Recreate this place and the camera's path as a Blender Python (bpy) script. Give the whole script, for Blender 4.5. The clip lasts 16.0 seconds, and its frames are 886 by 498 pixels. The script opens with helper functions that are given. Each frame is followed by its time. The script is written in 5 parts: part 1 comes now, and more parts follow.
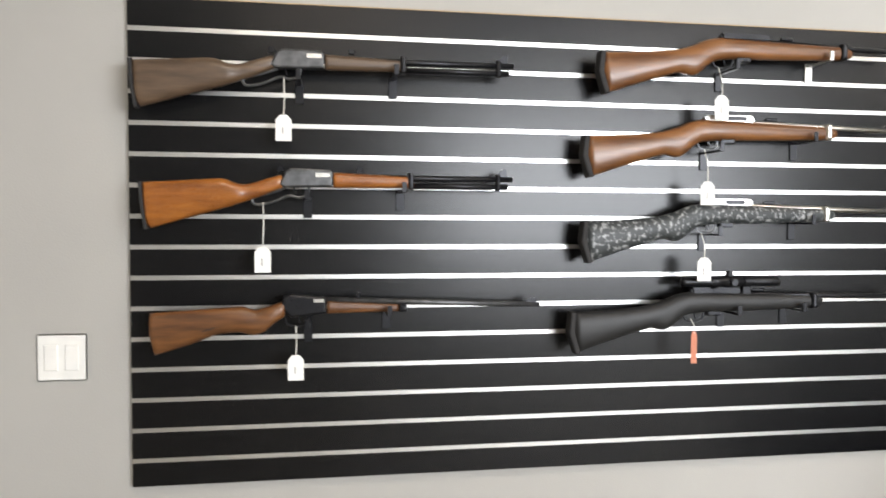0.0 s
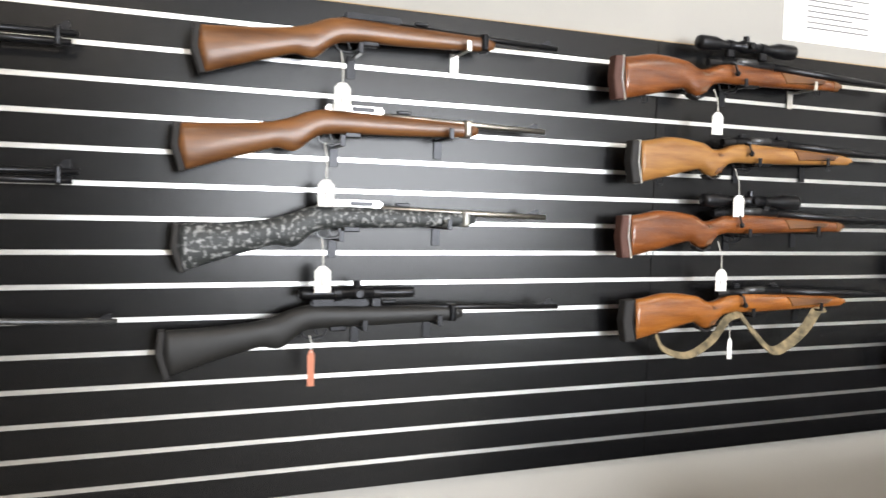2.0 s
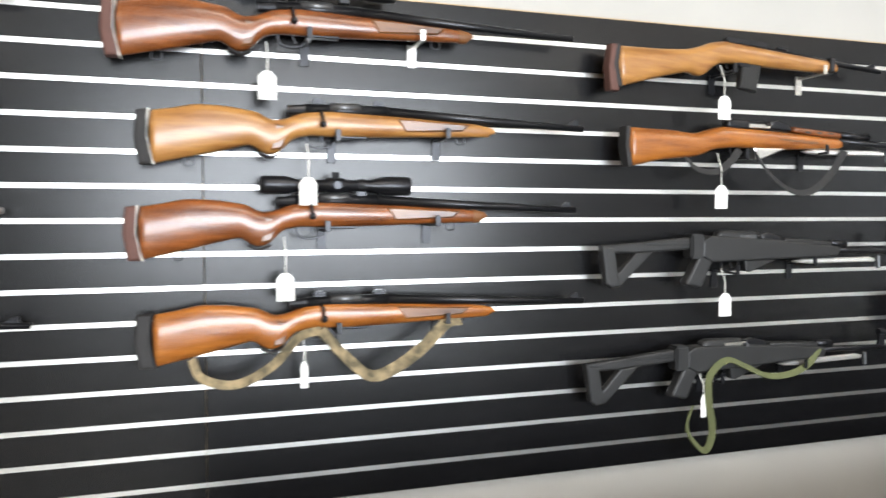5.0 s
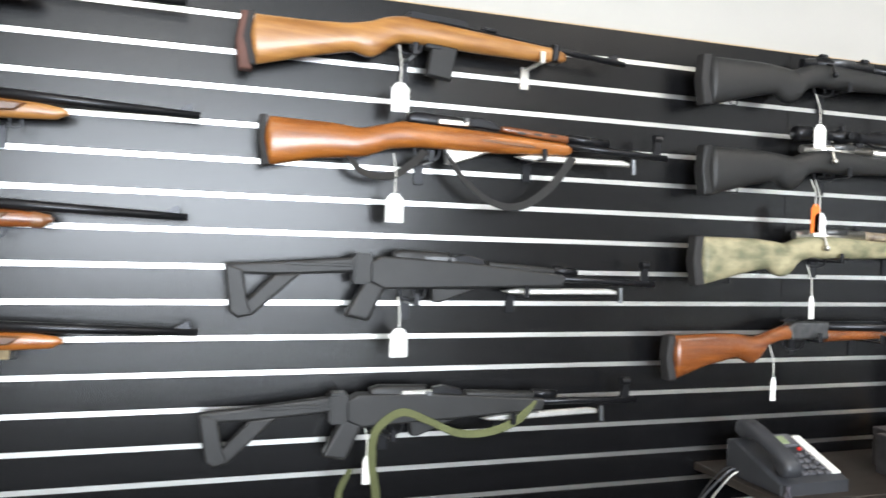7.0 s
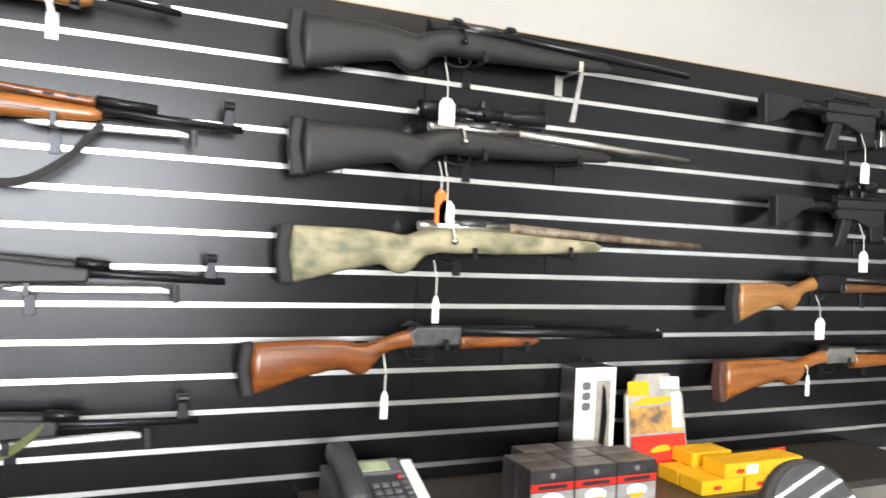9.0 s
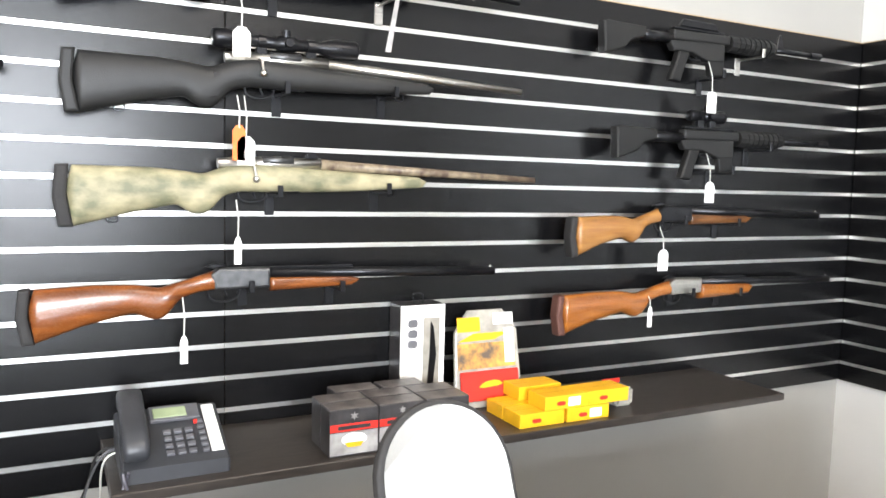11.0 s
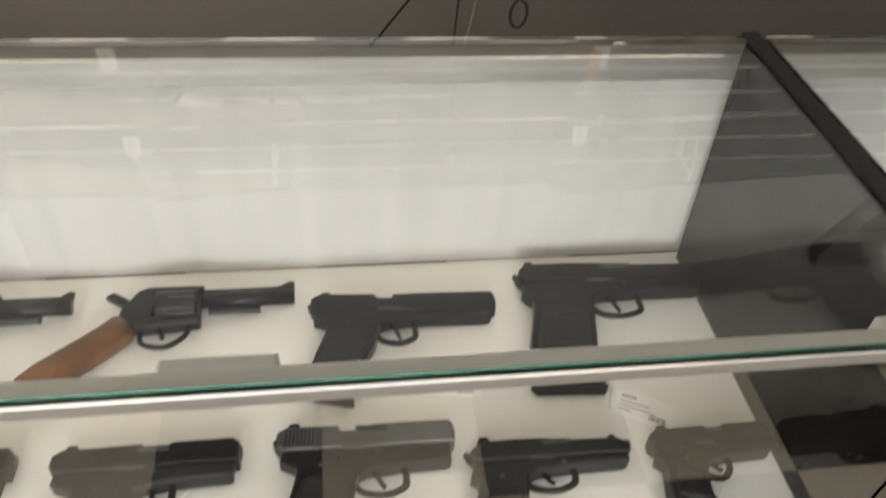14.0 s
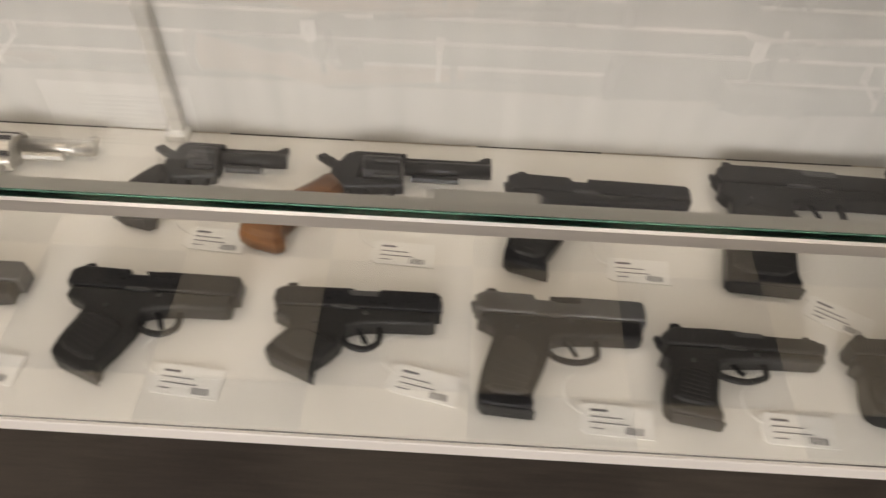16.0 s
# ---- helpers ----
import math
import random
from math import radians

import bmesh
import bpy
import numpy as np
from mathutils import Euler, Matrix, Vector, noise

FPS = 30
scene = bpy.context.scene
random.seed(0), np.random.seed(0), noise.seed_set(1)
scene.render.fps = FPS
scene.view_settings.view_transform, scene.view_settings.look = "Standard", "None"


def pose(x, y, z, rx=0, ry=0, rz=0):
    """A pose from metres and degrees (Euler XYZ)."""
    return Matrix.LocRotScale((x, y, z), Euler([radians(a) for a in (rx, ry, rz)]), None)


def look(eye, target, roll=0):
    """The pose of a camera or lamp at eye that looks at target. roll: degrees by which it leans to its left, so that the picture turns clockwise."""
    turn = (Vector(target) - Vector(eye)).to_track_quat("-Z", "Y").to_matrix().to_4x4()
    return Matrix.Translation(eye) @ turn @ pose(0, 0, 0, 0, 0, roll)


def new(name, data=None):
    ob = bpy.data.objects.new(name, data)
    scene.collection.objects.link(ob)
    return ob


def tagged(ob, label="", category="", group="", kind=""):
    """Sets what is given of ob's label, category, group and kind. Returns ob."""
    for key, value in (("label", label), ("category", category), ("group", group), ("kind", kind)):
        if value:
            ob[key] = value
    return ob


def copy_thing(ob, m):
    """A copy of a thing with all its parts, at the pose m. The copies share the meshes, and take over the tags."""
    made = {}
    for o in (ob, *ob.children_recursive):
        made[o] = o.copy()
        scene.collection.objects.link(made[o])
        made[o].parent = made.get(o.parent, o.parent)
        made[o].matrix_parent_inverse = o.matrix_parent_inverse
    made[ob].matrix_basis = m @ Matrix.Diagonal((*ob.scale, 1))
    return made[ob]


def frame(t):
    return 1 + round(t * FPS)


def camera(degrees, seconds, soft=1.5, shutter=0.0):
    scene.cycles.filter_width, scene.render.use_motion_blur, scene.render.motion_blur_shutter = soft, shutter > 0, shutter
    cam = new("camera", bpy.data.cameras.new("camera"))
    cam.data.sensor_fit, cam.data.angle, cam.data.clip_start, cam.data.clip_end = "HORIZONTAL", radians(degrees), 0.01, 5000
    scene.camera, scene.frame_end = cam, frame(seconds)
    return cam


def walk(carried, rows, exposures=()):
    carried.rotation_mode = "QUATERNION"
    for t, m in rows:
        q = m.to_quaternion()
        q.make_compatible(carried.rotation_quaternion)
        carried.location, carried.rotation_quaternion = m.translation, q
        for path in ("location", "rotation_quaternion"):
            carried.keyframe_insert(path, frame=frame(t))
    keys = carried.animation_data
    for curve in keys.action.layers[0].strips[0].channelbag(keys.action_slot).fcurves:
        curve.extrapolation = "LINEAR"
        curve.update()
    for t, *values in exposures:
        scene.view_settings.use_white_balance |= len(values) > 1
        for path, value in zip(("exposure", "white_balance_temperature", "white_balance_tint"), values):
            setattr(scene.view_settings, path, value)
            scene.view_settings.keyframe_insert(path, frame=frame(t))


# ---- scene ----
cam = camera(60.5, 16.0, 1.5, 0.5)
EXPOSURES = [(0, -0.48, 7250, 17), (3, -0.36, 7250, 17), (6.5, -0.14, 6800, 14), (9, -0.05, 7200, 17), (11.5, 0.3, 7000, 16), (12.3, 0.12, 7450, 16), (12.7, 0.0, 7700, 16), (13.1, -0.6, 7900, 19), (13.5, -1.15, 7700, 18), (14, -1.68, 7750, 20), (15, -1.98, 8350, 26), (16, -2.0, 8350, 26)]
PATH = [
    (0, (0.46, -1.96, 1.421), (0.78, 0.012, 1.334), 0.3),
    (0.5, (0.566, -1.965, 1.38), (0.923, 0.001, 1.293), 1.1),
    (1, (0.698, -1.94, 1.439), (1.237, -0.019, 1.297), 1.0),
    (1.5, (0.893, -1.88, 1.467), (1.547, 0.005, 1.324), 2.2),
    (2, (1.094, -1.839, 1.45), (1.805, 0.028, 1.349), 1.3),
    (2.5, (1.276, -1.837, 1.452), (1.921, 0.053, 1.344), 2.8),
    (3, (1.493, -1.859, 1.437), (2.123, 0.037, 1.346), 3.6),
    (3.2, (1.564, -1.853, 1.461), (2.23, 0.031, 1.362), 1.4),
    (5.3, (2.563, -1.801, 1.431), (3.177, 0.1, 1.343), -0.0),
    (5.5, (2.652, -1.796, 1.43), (3.308, 0.093, 1.377), -0.7),
    (6, (2.932, -1.74, 1.422), (3.651, 0.125, 1.384), 1.3),
    (6.5, (3.14, -1.665, 1.403), (3.884, 0.19, 1.348), -0.5),
    (7, (3.354, -1.679, 1.416), (3.977, 0.222, 1.387), 1.8),
    (7.5, (3.587, -1.712, 1.404), (4.225, 0.183, 1.37), 1.4),
    (8, (3.805, -1.677, 1.388), (4.594, 0.161, 1.385), 0.9),
    (8.5, (4.006, -1.621, 1.409), (4.897, 0.169, 1.408), 1.5),
    (9, (4.201, -1.662, 1.417), (5.017, 0.164, 1.400), 2.5),
    (9.2, (4.266, -1.658, 1.460), (5.117, 0.149, 1.358), 3.9),
    (11.3, (4.535, -1.767, 1.424), (5.444, 0.003, 1.219), 1.3),
    (11.5, (4.512, -1.749, 1.440), (5.363, 0.037, 1.146), 2.1),
    (12, (4.463, -1.732, 1.428), (5.061, 0.110, 0.930), 2.8),
    (12.5, (4.399, -1.724, 1.423), (4.871, 0.091, 0.728), 3.7),
    (13, (4.350, -1.706, 1.373), (4.783, -0.006, 0.412), 4.1),
    (13.2, (4.332, -1.698, 1.347), (4.730, -0.059, 0.345), 4.1),
    (13.5, (4.306, -1.687, 1.309), (4.651, -0.139, 0.090), 4.1),
    (14, (4.253, -1.694, 1.282), (4.525, -0.262, -0.088), 5.0),
    (14.5, (4.242, -1.704, 1.257), (4.451, -0.411, -0.254), 4.6),
    (15, (4.275, -1.716, 1.248), (4.367, -0.432, -0.283), 4.1),
    (15.5, (4.270, -1.724, 1.249), (4.258, -0.438, -0.283), 1.9),
    (16, (4.163, -1.737, 1.260), (4.133, -0.444, -0.266), 2.1),
]
walk(cam, [(t, look(eye, target, roll)) for t, eye, target, roll in PATH], EXPOSURES)

# ---- light ----
world = bpy.data.worlds.new("sky")
scene.world = world
world.use_nodes = True
wn = world.node_tree
sky = wn.nodes.new("ShaderNodeTexSky")
sky.sky_type, sky.sun_disc, sky.sun_elevation, sky.sun_rotation = "NISHITA", False, radians(40), radians(200)
wn.nodes["Background"].inputs[1].default_value = 0.12
wn.links.new(sky.outputs[0], wn.nodes["Background"].inputs[0])


def area(name, place, target, sx, sy, watts, colour):
    d = bpy.data.lights.new(name, "AREA")
    d.shape, d.size, d.size_y, d.energy, d.color = "RECTANGLE", sx, sy, watts, colour
    ob = new(name, d)
    ob.matrix_world = look(place, target)
    return ob


area("window_daylight", (3.4, -5.94, 1.7), (3.4, 0, 1.7), 3.4, 1.45, 640, (0.76, 0.885, 1.0))
LAMPS = [(x, y) for x in (0.6, 3.0, 5.4) for y in (-1.5, -3.9)]
for lx, ly in LAMPS:
    area("troffer_light", (lx, ly, 2.735), (lx, ly + 0.001, 0), 1.15, 0.55, 17, (1.0, 0.95, 0.86))

# ---- materials ----


def mat(name, colour, rough=0.5, metal=0.0, vary=0.12, scale=18.0, bump=0.08, stretch=(1, 1, 1), second=None, fine=160.0, spec=0.5, coat=0.0):
    m = bpy.data.materials.new(name)
    m.use_nodes = True
    nt = m.node_tree
    b = nt.nodes["Principled BSDF"]
    co, mp = nt.nodes.new("ShaderNodeTexCoord"), nt.nodes.new("ShaderNodeMapping")
    mp.inputs["Scale"].default_value = stretch
    nt.links.new(co.outputs["Object"], mp.inputs[0])
    n1, n2 = nt.nodes.new("ShaderNodeTexNoise"), nt.nodes.new("ShaderNodeTexNoise")
    n1.inputs["Scale"].default_value, n1.inputs["Detail"].default_value = scale, 6
    n2.inputs["Scale"].default_value, n2.inputs["Detail"].default_value = fine, 3
    for n in (n1, n2):
        nt.links.new(mp.outputs[0], n.inputs["Vector"])
    ramp = nt.nodes.new("ShaderNodeValToRGB")
    dark = second or [c * (1 - vary) for c in colour]
    lite = colour if second else [min(1, c * (1 + vary)) for c in colour]
    ramp.color_ramp.elements[0].position, ramp.color_ramp.elements[1].position = 0.35, 0.65
    ramp.color_ramp.elements[0].color, ramp.color_ramp.elements[1].color = (*dark, 1), (*lite, 1)
    nt.links.new(n1.outputs["Fac"], ramp.inputs[0])
    nt.links.new(ramp.outputs[0], b.inputs["Base Color"])
    rr = nt.nodes.new("ShaderNodeMapRange")
    rr.inputs["To Min"].default_value, rr.inputs["To Max"].default_value = max(0.02, rough - 0.08), min(1, rough + 0.08)
    nt.links.new(n2.outputs["Fac"], rr.inputs[0])
    nt.links.new(rr.outputs[0], b.inputs["Roughness"])
    b.inputs["Metallic"].default_value = metal
    b.inputs["Specular IOR Level"].default_value = spec
    b.inputs["Coat Weight"].default_value = coat
    if bump:
        bp = nt.nodes.new("ShaderNodeBump")
        bp.inputs["Strength"].default_value, bp.inputs["Distance"].default_value = bump, 0.002
        nt.links.new(n2.outputs["Fac"], bp.inputs["Height"])
        nt.links.new(bp.outputs[0], b.inputs["Normal"])
    return m


def emitter(name, colour, strength):
    m = mat(name, colour, 0.5, bump=0)
    b = m.node_tree.nodes["Principled BSDF"]
    b.inputs["Emission Color"].default_value, b.inputs["Emission Strength"].default_value = (*colour, 1), strength
    return m


def glassy(name, tint, rough=0.0):
    m = bpy.data.materials.new(name)
    m.use_nodes = True
    b = m.node_tree.nodes["Principled BSDF"]
    b.inputs["Base Color"].default_value = (*tint, 1)
    b.inputs["Transmission Weight"].default_value, b.inputs["Roughness"].default_value, b.inputs["IOR"].default_value = 1.0, rough, 1.5
    return m


GRAIN = (1.2, 9, 9)
WALNUT = mat("walnut", (0.17, 0.066, 0.02), 0.34, second=(0.07, 0.026, 0.008), stretch=GRAIN, scale=7, coat=0.15)
WALNUT_DULL = mat("dull_walnut", (0.115, 0.07, 0.04), 0.42, second=(0.06, 0.035, 0.02), stretch=GRAIN, scale=7, coat=0.2)
ORANGE_WOOD = mat("orange_wood", (0.34, 0.115, 0.02), 0.28, second=(0.18, 0.052, 0.009), stretch=GRAIN, scale=6, coat=0.2)
HONEY = mat("honey_wood", (0.38, 0.18, 0.05), 0.33, second=(0.22, 0.088, 0.022), stretch=GRAIN, scale=6, coat=0.15)
BIRCH = mat("stained_birch", (0.22, 0.088, 0.027), 0.34, second=(0.1, 0.037, 0.012), stretch=GRAIN, scale=5, coat=0.1)
REDWOOD = mat("red_brown_wood", (0.235, 0.07, 0.016), 0.27, second=(0.1, 0.028, 0.008), stretch=GRAIN, scale=6, coat=0.2)
BLUED = mat("blued_steel", (0.015, 0.0155, 0.018), 0.3, 0.6, fine=300, bump=0.03)
BACK_PANEL = mat("pale_grey_back_panel", (0.48, 0.467, 0.437), 0.4, vary=0.05, stretch=(6, 1, 0.6), scale=5, bump=0.05)
GREY_STEEL = mat("worn_grey_steel", (0.1, 0.102, 0.105), 0.42, 0.8, vary=0.3, scale=40, bump=0.05)
STAINLESS = mat("stainless_steel", (0.62, 0.6, 0.56), 0.3, 1.0, stretch=(2, 20, 20), bump=0.04)
POLYMER = mat("black_polymer", (0.013, 0.013, 0.013), 0.48, bump=0.25, fine=420, spec=0.3)
POLY_GREY = mat("dark_grey_polymer", (0.016, 0.016, 0.016), 0.45, bump=0.25, fine=420, spec=0.35)
RUBBER = mat("black_rubber", (0.016, 0.015, 0.015), 0.75, bump=0.2)
RED_RUBBER = mat("brown_rubber", (0.09, 0.035, 0.025), 0.7, bump=0.2)
DIGI = mat("digital_camouflage", (0.3, 0.31, 0.31), 0.5, second=(0.022, 0.026, 0.027), scale=95)
for node in DIGI.node_tree.nodes:
    if node.type == "VALTORGB":
        node.color_ramp.elements[0].position, node.color_ramp.elements[1].position = 0.52, 0.66
CAMO = mat("tan_green_camouflage", (0.37, 0.325, 0.2), 0.55, second=(0.13, 0.13, 0.075), stretch=(1, 1, 1.6), scale=16)
CAMO_BROWN = mat("brown_camouflage", (0.3, 0.24, 0.16), 0.5, second=(0.08, 0.05, 0.035), scale=35)
WEB_GREEN = mat("green_webbing", (0.09, 0.1, 0.04), 0.85, stretch=(60, 60, 60), scale=4, bump=0.3)
WEB_BLACK = mat("black_webbing", (0.02, 0.02, 0.02), 0.8, scale=90, bump=0.3)
WEB_CAMO = mat("camouflage_webbing", (0.3, 0.23, 0.13), 0.85, second=(0.07, 0.06, 0.035), scale=38, bump=0.3)
LAMINATE = mat("black_laminate", (0.004, 0.004, 0.0045), 0.25, vary=0.25, stretch=(0.6, 6, 6), scale=9, bump=0.04, fine=260, spec=0.32)
ALUMINIUM = mat("satin_aluminium", (0.78, 0.77, 0.74), 0.34, 0.9, vary=0.08, stretch=(1, 12, 12), scale=5, bump=0.05)
STRIP = mat("dull_aluminium_strip", (0.7, 0.693, 0.67), 0.32, 1.0, vary=0.1, stretch=(1, 12, 12), scale=5, bump=0.05)
MDF = mat("raw_fibreboard", (0.42, 0.3, 0.18), 0.85, scale=120, bump=0.2)
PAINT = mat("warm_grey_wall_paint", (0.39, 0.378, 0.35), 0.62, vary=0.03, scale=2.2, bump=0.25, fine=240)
# Pale side-wall paint, raised further so its colour carries the oblique window light.
PAINT_WINDOW_LIT = mat("light_grey_window_lit_paint", (0.74, 0.735, 0.72), 0.6, vary=0.03, scale=2.2, bump=0.25, fine=240)
WHITE = mat("white_plastic", (0.78, 0.77, 0.73), 0.35, vary=0.03)
CEIL = mat("ceiling_tile_white", (0.66, 0.65, 0.63), 0.9, vary=0.06, scale=60, bump=0.5)
PAPER = mat("white_paper", (0.82, 0.81, 0.77), 0.75, vary=0.03, bump=0.1)
INK = mat("grey_ink", (0.12, 0.12, 0.13), 0.7)
STRING = mat("white_string", (0.7, 0.69, 0.64), 0.9)
ORANGE_TAG = mat("orange_plastic", (0.75, 0.16, 0.02), 0.5, vary=0.05)
PINK_TAG = mat("faded_orange_card", (0.55, 0.2, 0.12), 0.7, vary=0.1)
MELAMINE = mat("white_melamine", (0.74, 0.72, 0.67), 0.42, vary=0.04, scale=6, bump=0.06)
BLACK_BASE = mat("dark_case_laminate", (0.03, 0.024, 0.02), 0.4, vary=0.3, stretch=(1, 6, 6))
GLASS = glassy("clear_glass", (0.97, 1.0, 0.98))
GREEN_GLASS = glassy("green_glass_edge", (0.25, 0.75, 0.6), 0.1)
SMOKED = glassy("smoked_glass", (0.1, 0.1, 0.1))
MIRROR = mat("mirror_silver", (0.9, 0.9, 0.9), 0.02, 1.0, vary=0.01, bump=0)
MIRROR.node_tree.nodes["Map Range"].inputs["To Max"].default_value = 0.025
TILE_DARK = mat("black_floor_tile", (0.014, 0.0135, 0.013), 0.62, vary=0.25, scale=12, bump=0.05, spec=0.2)
TILE_LIGHT = mat("beige_floor_tile", (0.45, 0.4, 0.31), 0.6, vary=0.1, scale=12, bump=0.05)
PHONE_GREY = mat("charcoal_phone_plastic", (0.035, 0.037, 0.042), 0.42, vary=0.08)
CORD = mat("grey_violet_cord", (0.075, 0.07, 0.085), 0.5, scale=200, bump=0.3)
KEY_GREY = mat("grey_key_plastic", (0.1, 0.1, 0.11), 0.5)
LCD = mat("green_grey_display", (0.28, 0.34, 0.2), 0.2)
YELLOW = mat("yellow_card", (0.8, 0.42, 0.015), 0.42, vary=0.05)
CARD_BLACK = mat("printed_dark_card", (0.035, 0.033, 0.034), 0.35, vary=0.4, scale=30)
CARD_GREY = mat("printed_grey_card", (0.3, 0.29, 0.28), 0.4, vary=0.4, scale=22)
CARD_TOP = mat("printed_mottled_card", (0.16, 0.14, 0.13), 0.4, second=(0.05, 0.04, 0.04), scale=24)
RED = mat("red_card", (0.62, 0.03, 0.02), 0.4, vary=0.06)
CLEAR_PLASTIC = mat("cloudy_blister_plastic", (0.32, 0.3, 0.26), 0.15, vary=0.2, scale=30)
COLLAGE = mat("printed_picture_card", (0.7, 0.36, 0.08), 0.4, second=(0.12, 0.09, 0.07), scale=34)
BLUE_PAINT = mat("sky_blue_lacquer", (0.2, 0.5, 0.62), 0.25, coat=0.5)
YELLOW_PAINT = mat("amber_lacquer", (0.75, 0.3, 0.02), 0.25, coat=0.5)
SPRUCE = mat("brown_guitar_wood", (0.12, 0.05, 0.03), 0.3, second=(0.07, 0.03, 0.018), coat=0.5)
SPLASH = mat("multicoloured_lacquer", (0.75, 0.25, 0.05), 0.3, second=(0.05, 0.35, 0.1), scale=9, coat=0.5)
BONE = mat("pale_mottled_inlay", (0.5, 0.46, 0.38), 0.4, second=(0.12, 0.1, 0.08), scale=45)
TROFFER = emitter("troffer_diffuser", (1.0, 0.95, 0.87), 4.0)

# ---- mesh helpers ----


def obj(name, bm, material, parent=None, label="", smooth=False):
    me = bpy.data.meshes.new(name)
    bmesh.ops.recalc_face_normals(bm, faces=bm.faces)
    bm.to_mesh(me)
    bm.free()
    if smooth:
        for p in me.polygons:
            p.use_smooth = True
    me.materials.append(material)
    ob = new(name, me)
    if parent:
        ob.parent = parent
    if label:
        ob["label"] = label
    return ob


part = obj


def box_bm(x0, x1, y0, y1, z0, z1, bev=0.0, seg=1):
    bm = bmesh.new()
    bmesh.ops.create_cube(bm, size=1)
    for v in bm.verts:
        v.co = ((x0 + x1) / 2 + v.co.x * (x1 - x0), (y0 + y1) / 2 + v.co.y * (y1 - y0), (z0 + z1) / 2 + v.co.z * (z1 - z0))
    if bev:
        bmesh.ops.bevel(bm, geom=bm.edges[:], offset=bev, segments=seg, affect="EDGES", clamp_overlap=True)
    return bm


def plate_bm(pts, thick, bev=0.0, seg=3, y=0.0):
    """An outline in x and z, given a thickness along y and rounded rims."""
    bm = bmesh.new()
    f = bm.faces.new([bm.verts.new((x, y - thick / 2, z)) for x, z in pts])
    r = bmesh.ops.extrude_face_region(bm, geom=[f])
    bmesh.ops.translate(bm, verts=[v for v in r["geom"] if isinstance(v, bmesh.types.BMVert)], vec=(0, thick, 0))
    if bev:
        rims = [e for e in bm.edges if abs(e.verts[0].co.y - e.verts[1].co.y) < 1e-6]
        bmesh.ops.bevel(bm, geom=rims, offset=bev, segments=seg, profile=0.5, affect="EDGES", clamp_overlap=True)
    return bm


def soft(pts, rounds=1):
    """Cut the corners of an outline."""
    for _ in range(rounds):
        out = []
        for i, (x, z) in enumerate(pts):
            px, pz = pts[i - 1]
            nx, nz = pts[(i + 1) % len(pts)]
            out += [(x * 0.78 + px * 0.22, z * 0.78 + pz * 0.22), (x * 0.78 + nx * 0.22, z * 0.78 + nz * 0.22)]
        pts = out
    return pts


def stock_bm(pts, thick, sides=20, power=2.5):
    """A carved wooden body along x: the outline in x and z gives its height, the section is a rounded oval."""
    def span(x):
        zs = []
        for (xa, za), (xb, zb) in zip(pts, pts[1:] + pts[:1]):
            if min(xa, xb) <= x <= max(xa, xb) and abs(xb - xa) > 1e-6:
                zs.append(za + (zb - za) * (x - xa) / (xb - xa))
        return max(zs), min(zs)
    lo, hi = min(p[0] for p in pts) + 0.0012, max(p[0] for p in pts) - 0.0012
    n = max(24, int((hi - lo) / 0.009))
    raw = [(lo + (hi - lo) * i / n, *span(lo + (hi - lo) * i / n)) for i in range(n + 1)]
    bm, rings = bmesh.new(), []
    for i, (x, t, b) in enumerate(raw):
        near = raw[max(0, i - 1):i + 2] if 2 < i < n - 2 else [raw[i]]
        t, b = sum(q[1] for q in near) / len(near), sum(q[2] for q in near) / len(near)
        hh, ww = max((t - b) / 2, 0.004), min(thick / 2, max(0.008, (t - b) * 0.42))
        ring = []
        for k in range(sides):
            a = 2 * math.pi * k / sides
            ca, sa = math.cos(a), math.sin(a)
            ring.append(bm.verts.new((x, ww * math.copysign(abs(ca) ** (2 / power), ca), (t + b) / 2 + hh * math.copysign(abs(sa) ** (2 / power), sa))))
        rings.append(ring)
    for q, r in zip(rings, rings[1:]):
        for k in range(sides):
            bm.faces.new((q[k], q[(k + 1) % sides], r[(k + 1) % sides], r[k]))
    bm.faces.new(rings[0])
    bm.faces.new(rings[-1])
    return bm


def tube_bm(points, r, sides=10, r1=None):
    """A round bar through the points."""
    bm = bmesh.new()
    ps = [Vector(p) for p in points]
    rings, up = [], None
    for i, p in enumerate(ps):
        d = (ps[min(i + 1, len(ps) - 1)] - ps[max(i - 1, 0)]).normalized()
        a = d.cross(Vector((0, 1, 0)) if abs(d.y) < 0.9 else Vector((1, 0, 0))).normalized()
        b = d.cross(a)
        rad = r + ((r1 - r) * i / (len(ps) - 1) if r1 is not None else 0)
        rings.append([bm.verts.new(p + rad * (math.cos(t) * a + math.sin(t) * b)) for t in [2 * math.pi * k / sides for k in range(sides)]])
    for q, s in zip(rings, rings[1:]):
        for k in range(sides):
            bm.faces.new((q[k], q[(k + 1) % sides], s[(k + 1) % sides], s[k]))
    bm.faces.new(rings[0])
    bm.faces.new(rings[-1])
    return bm


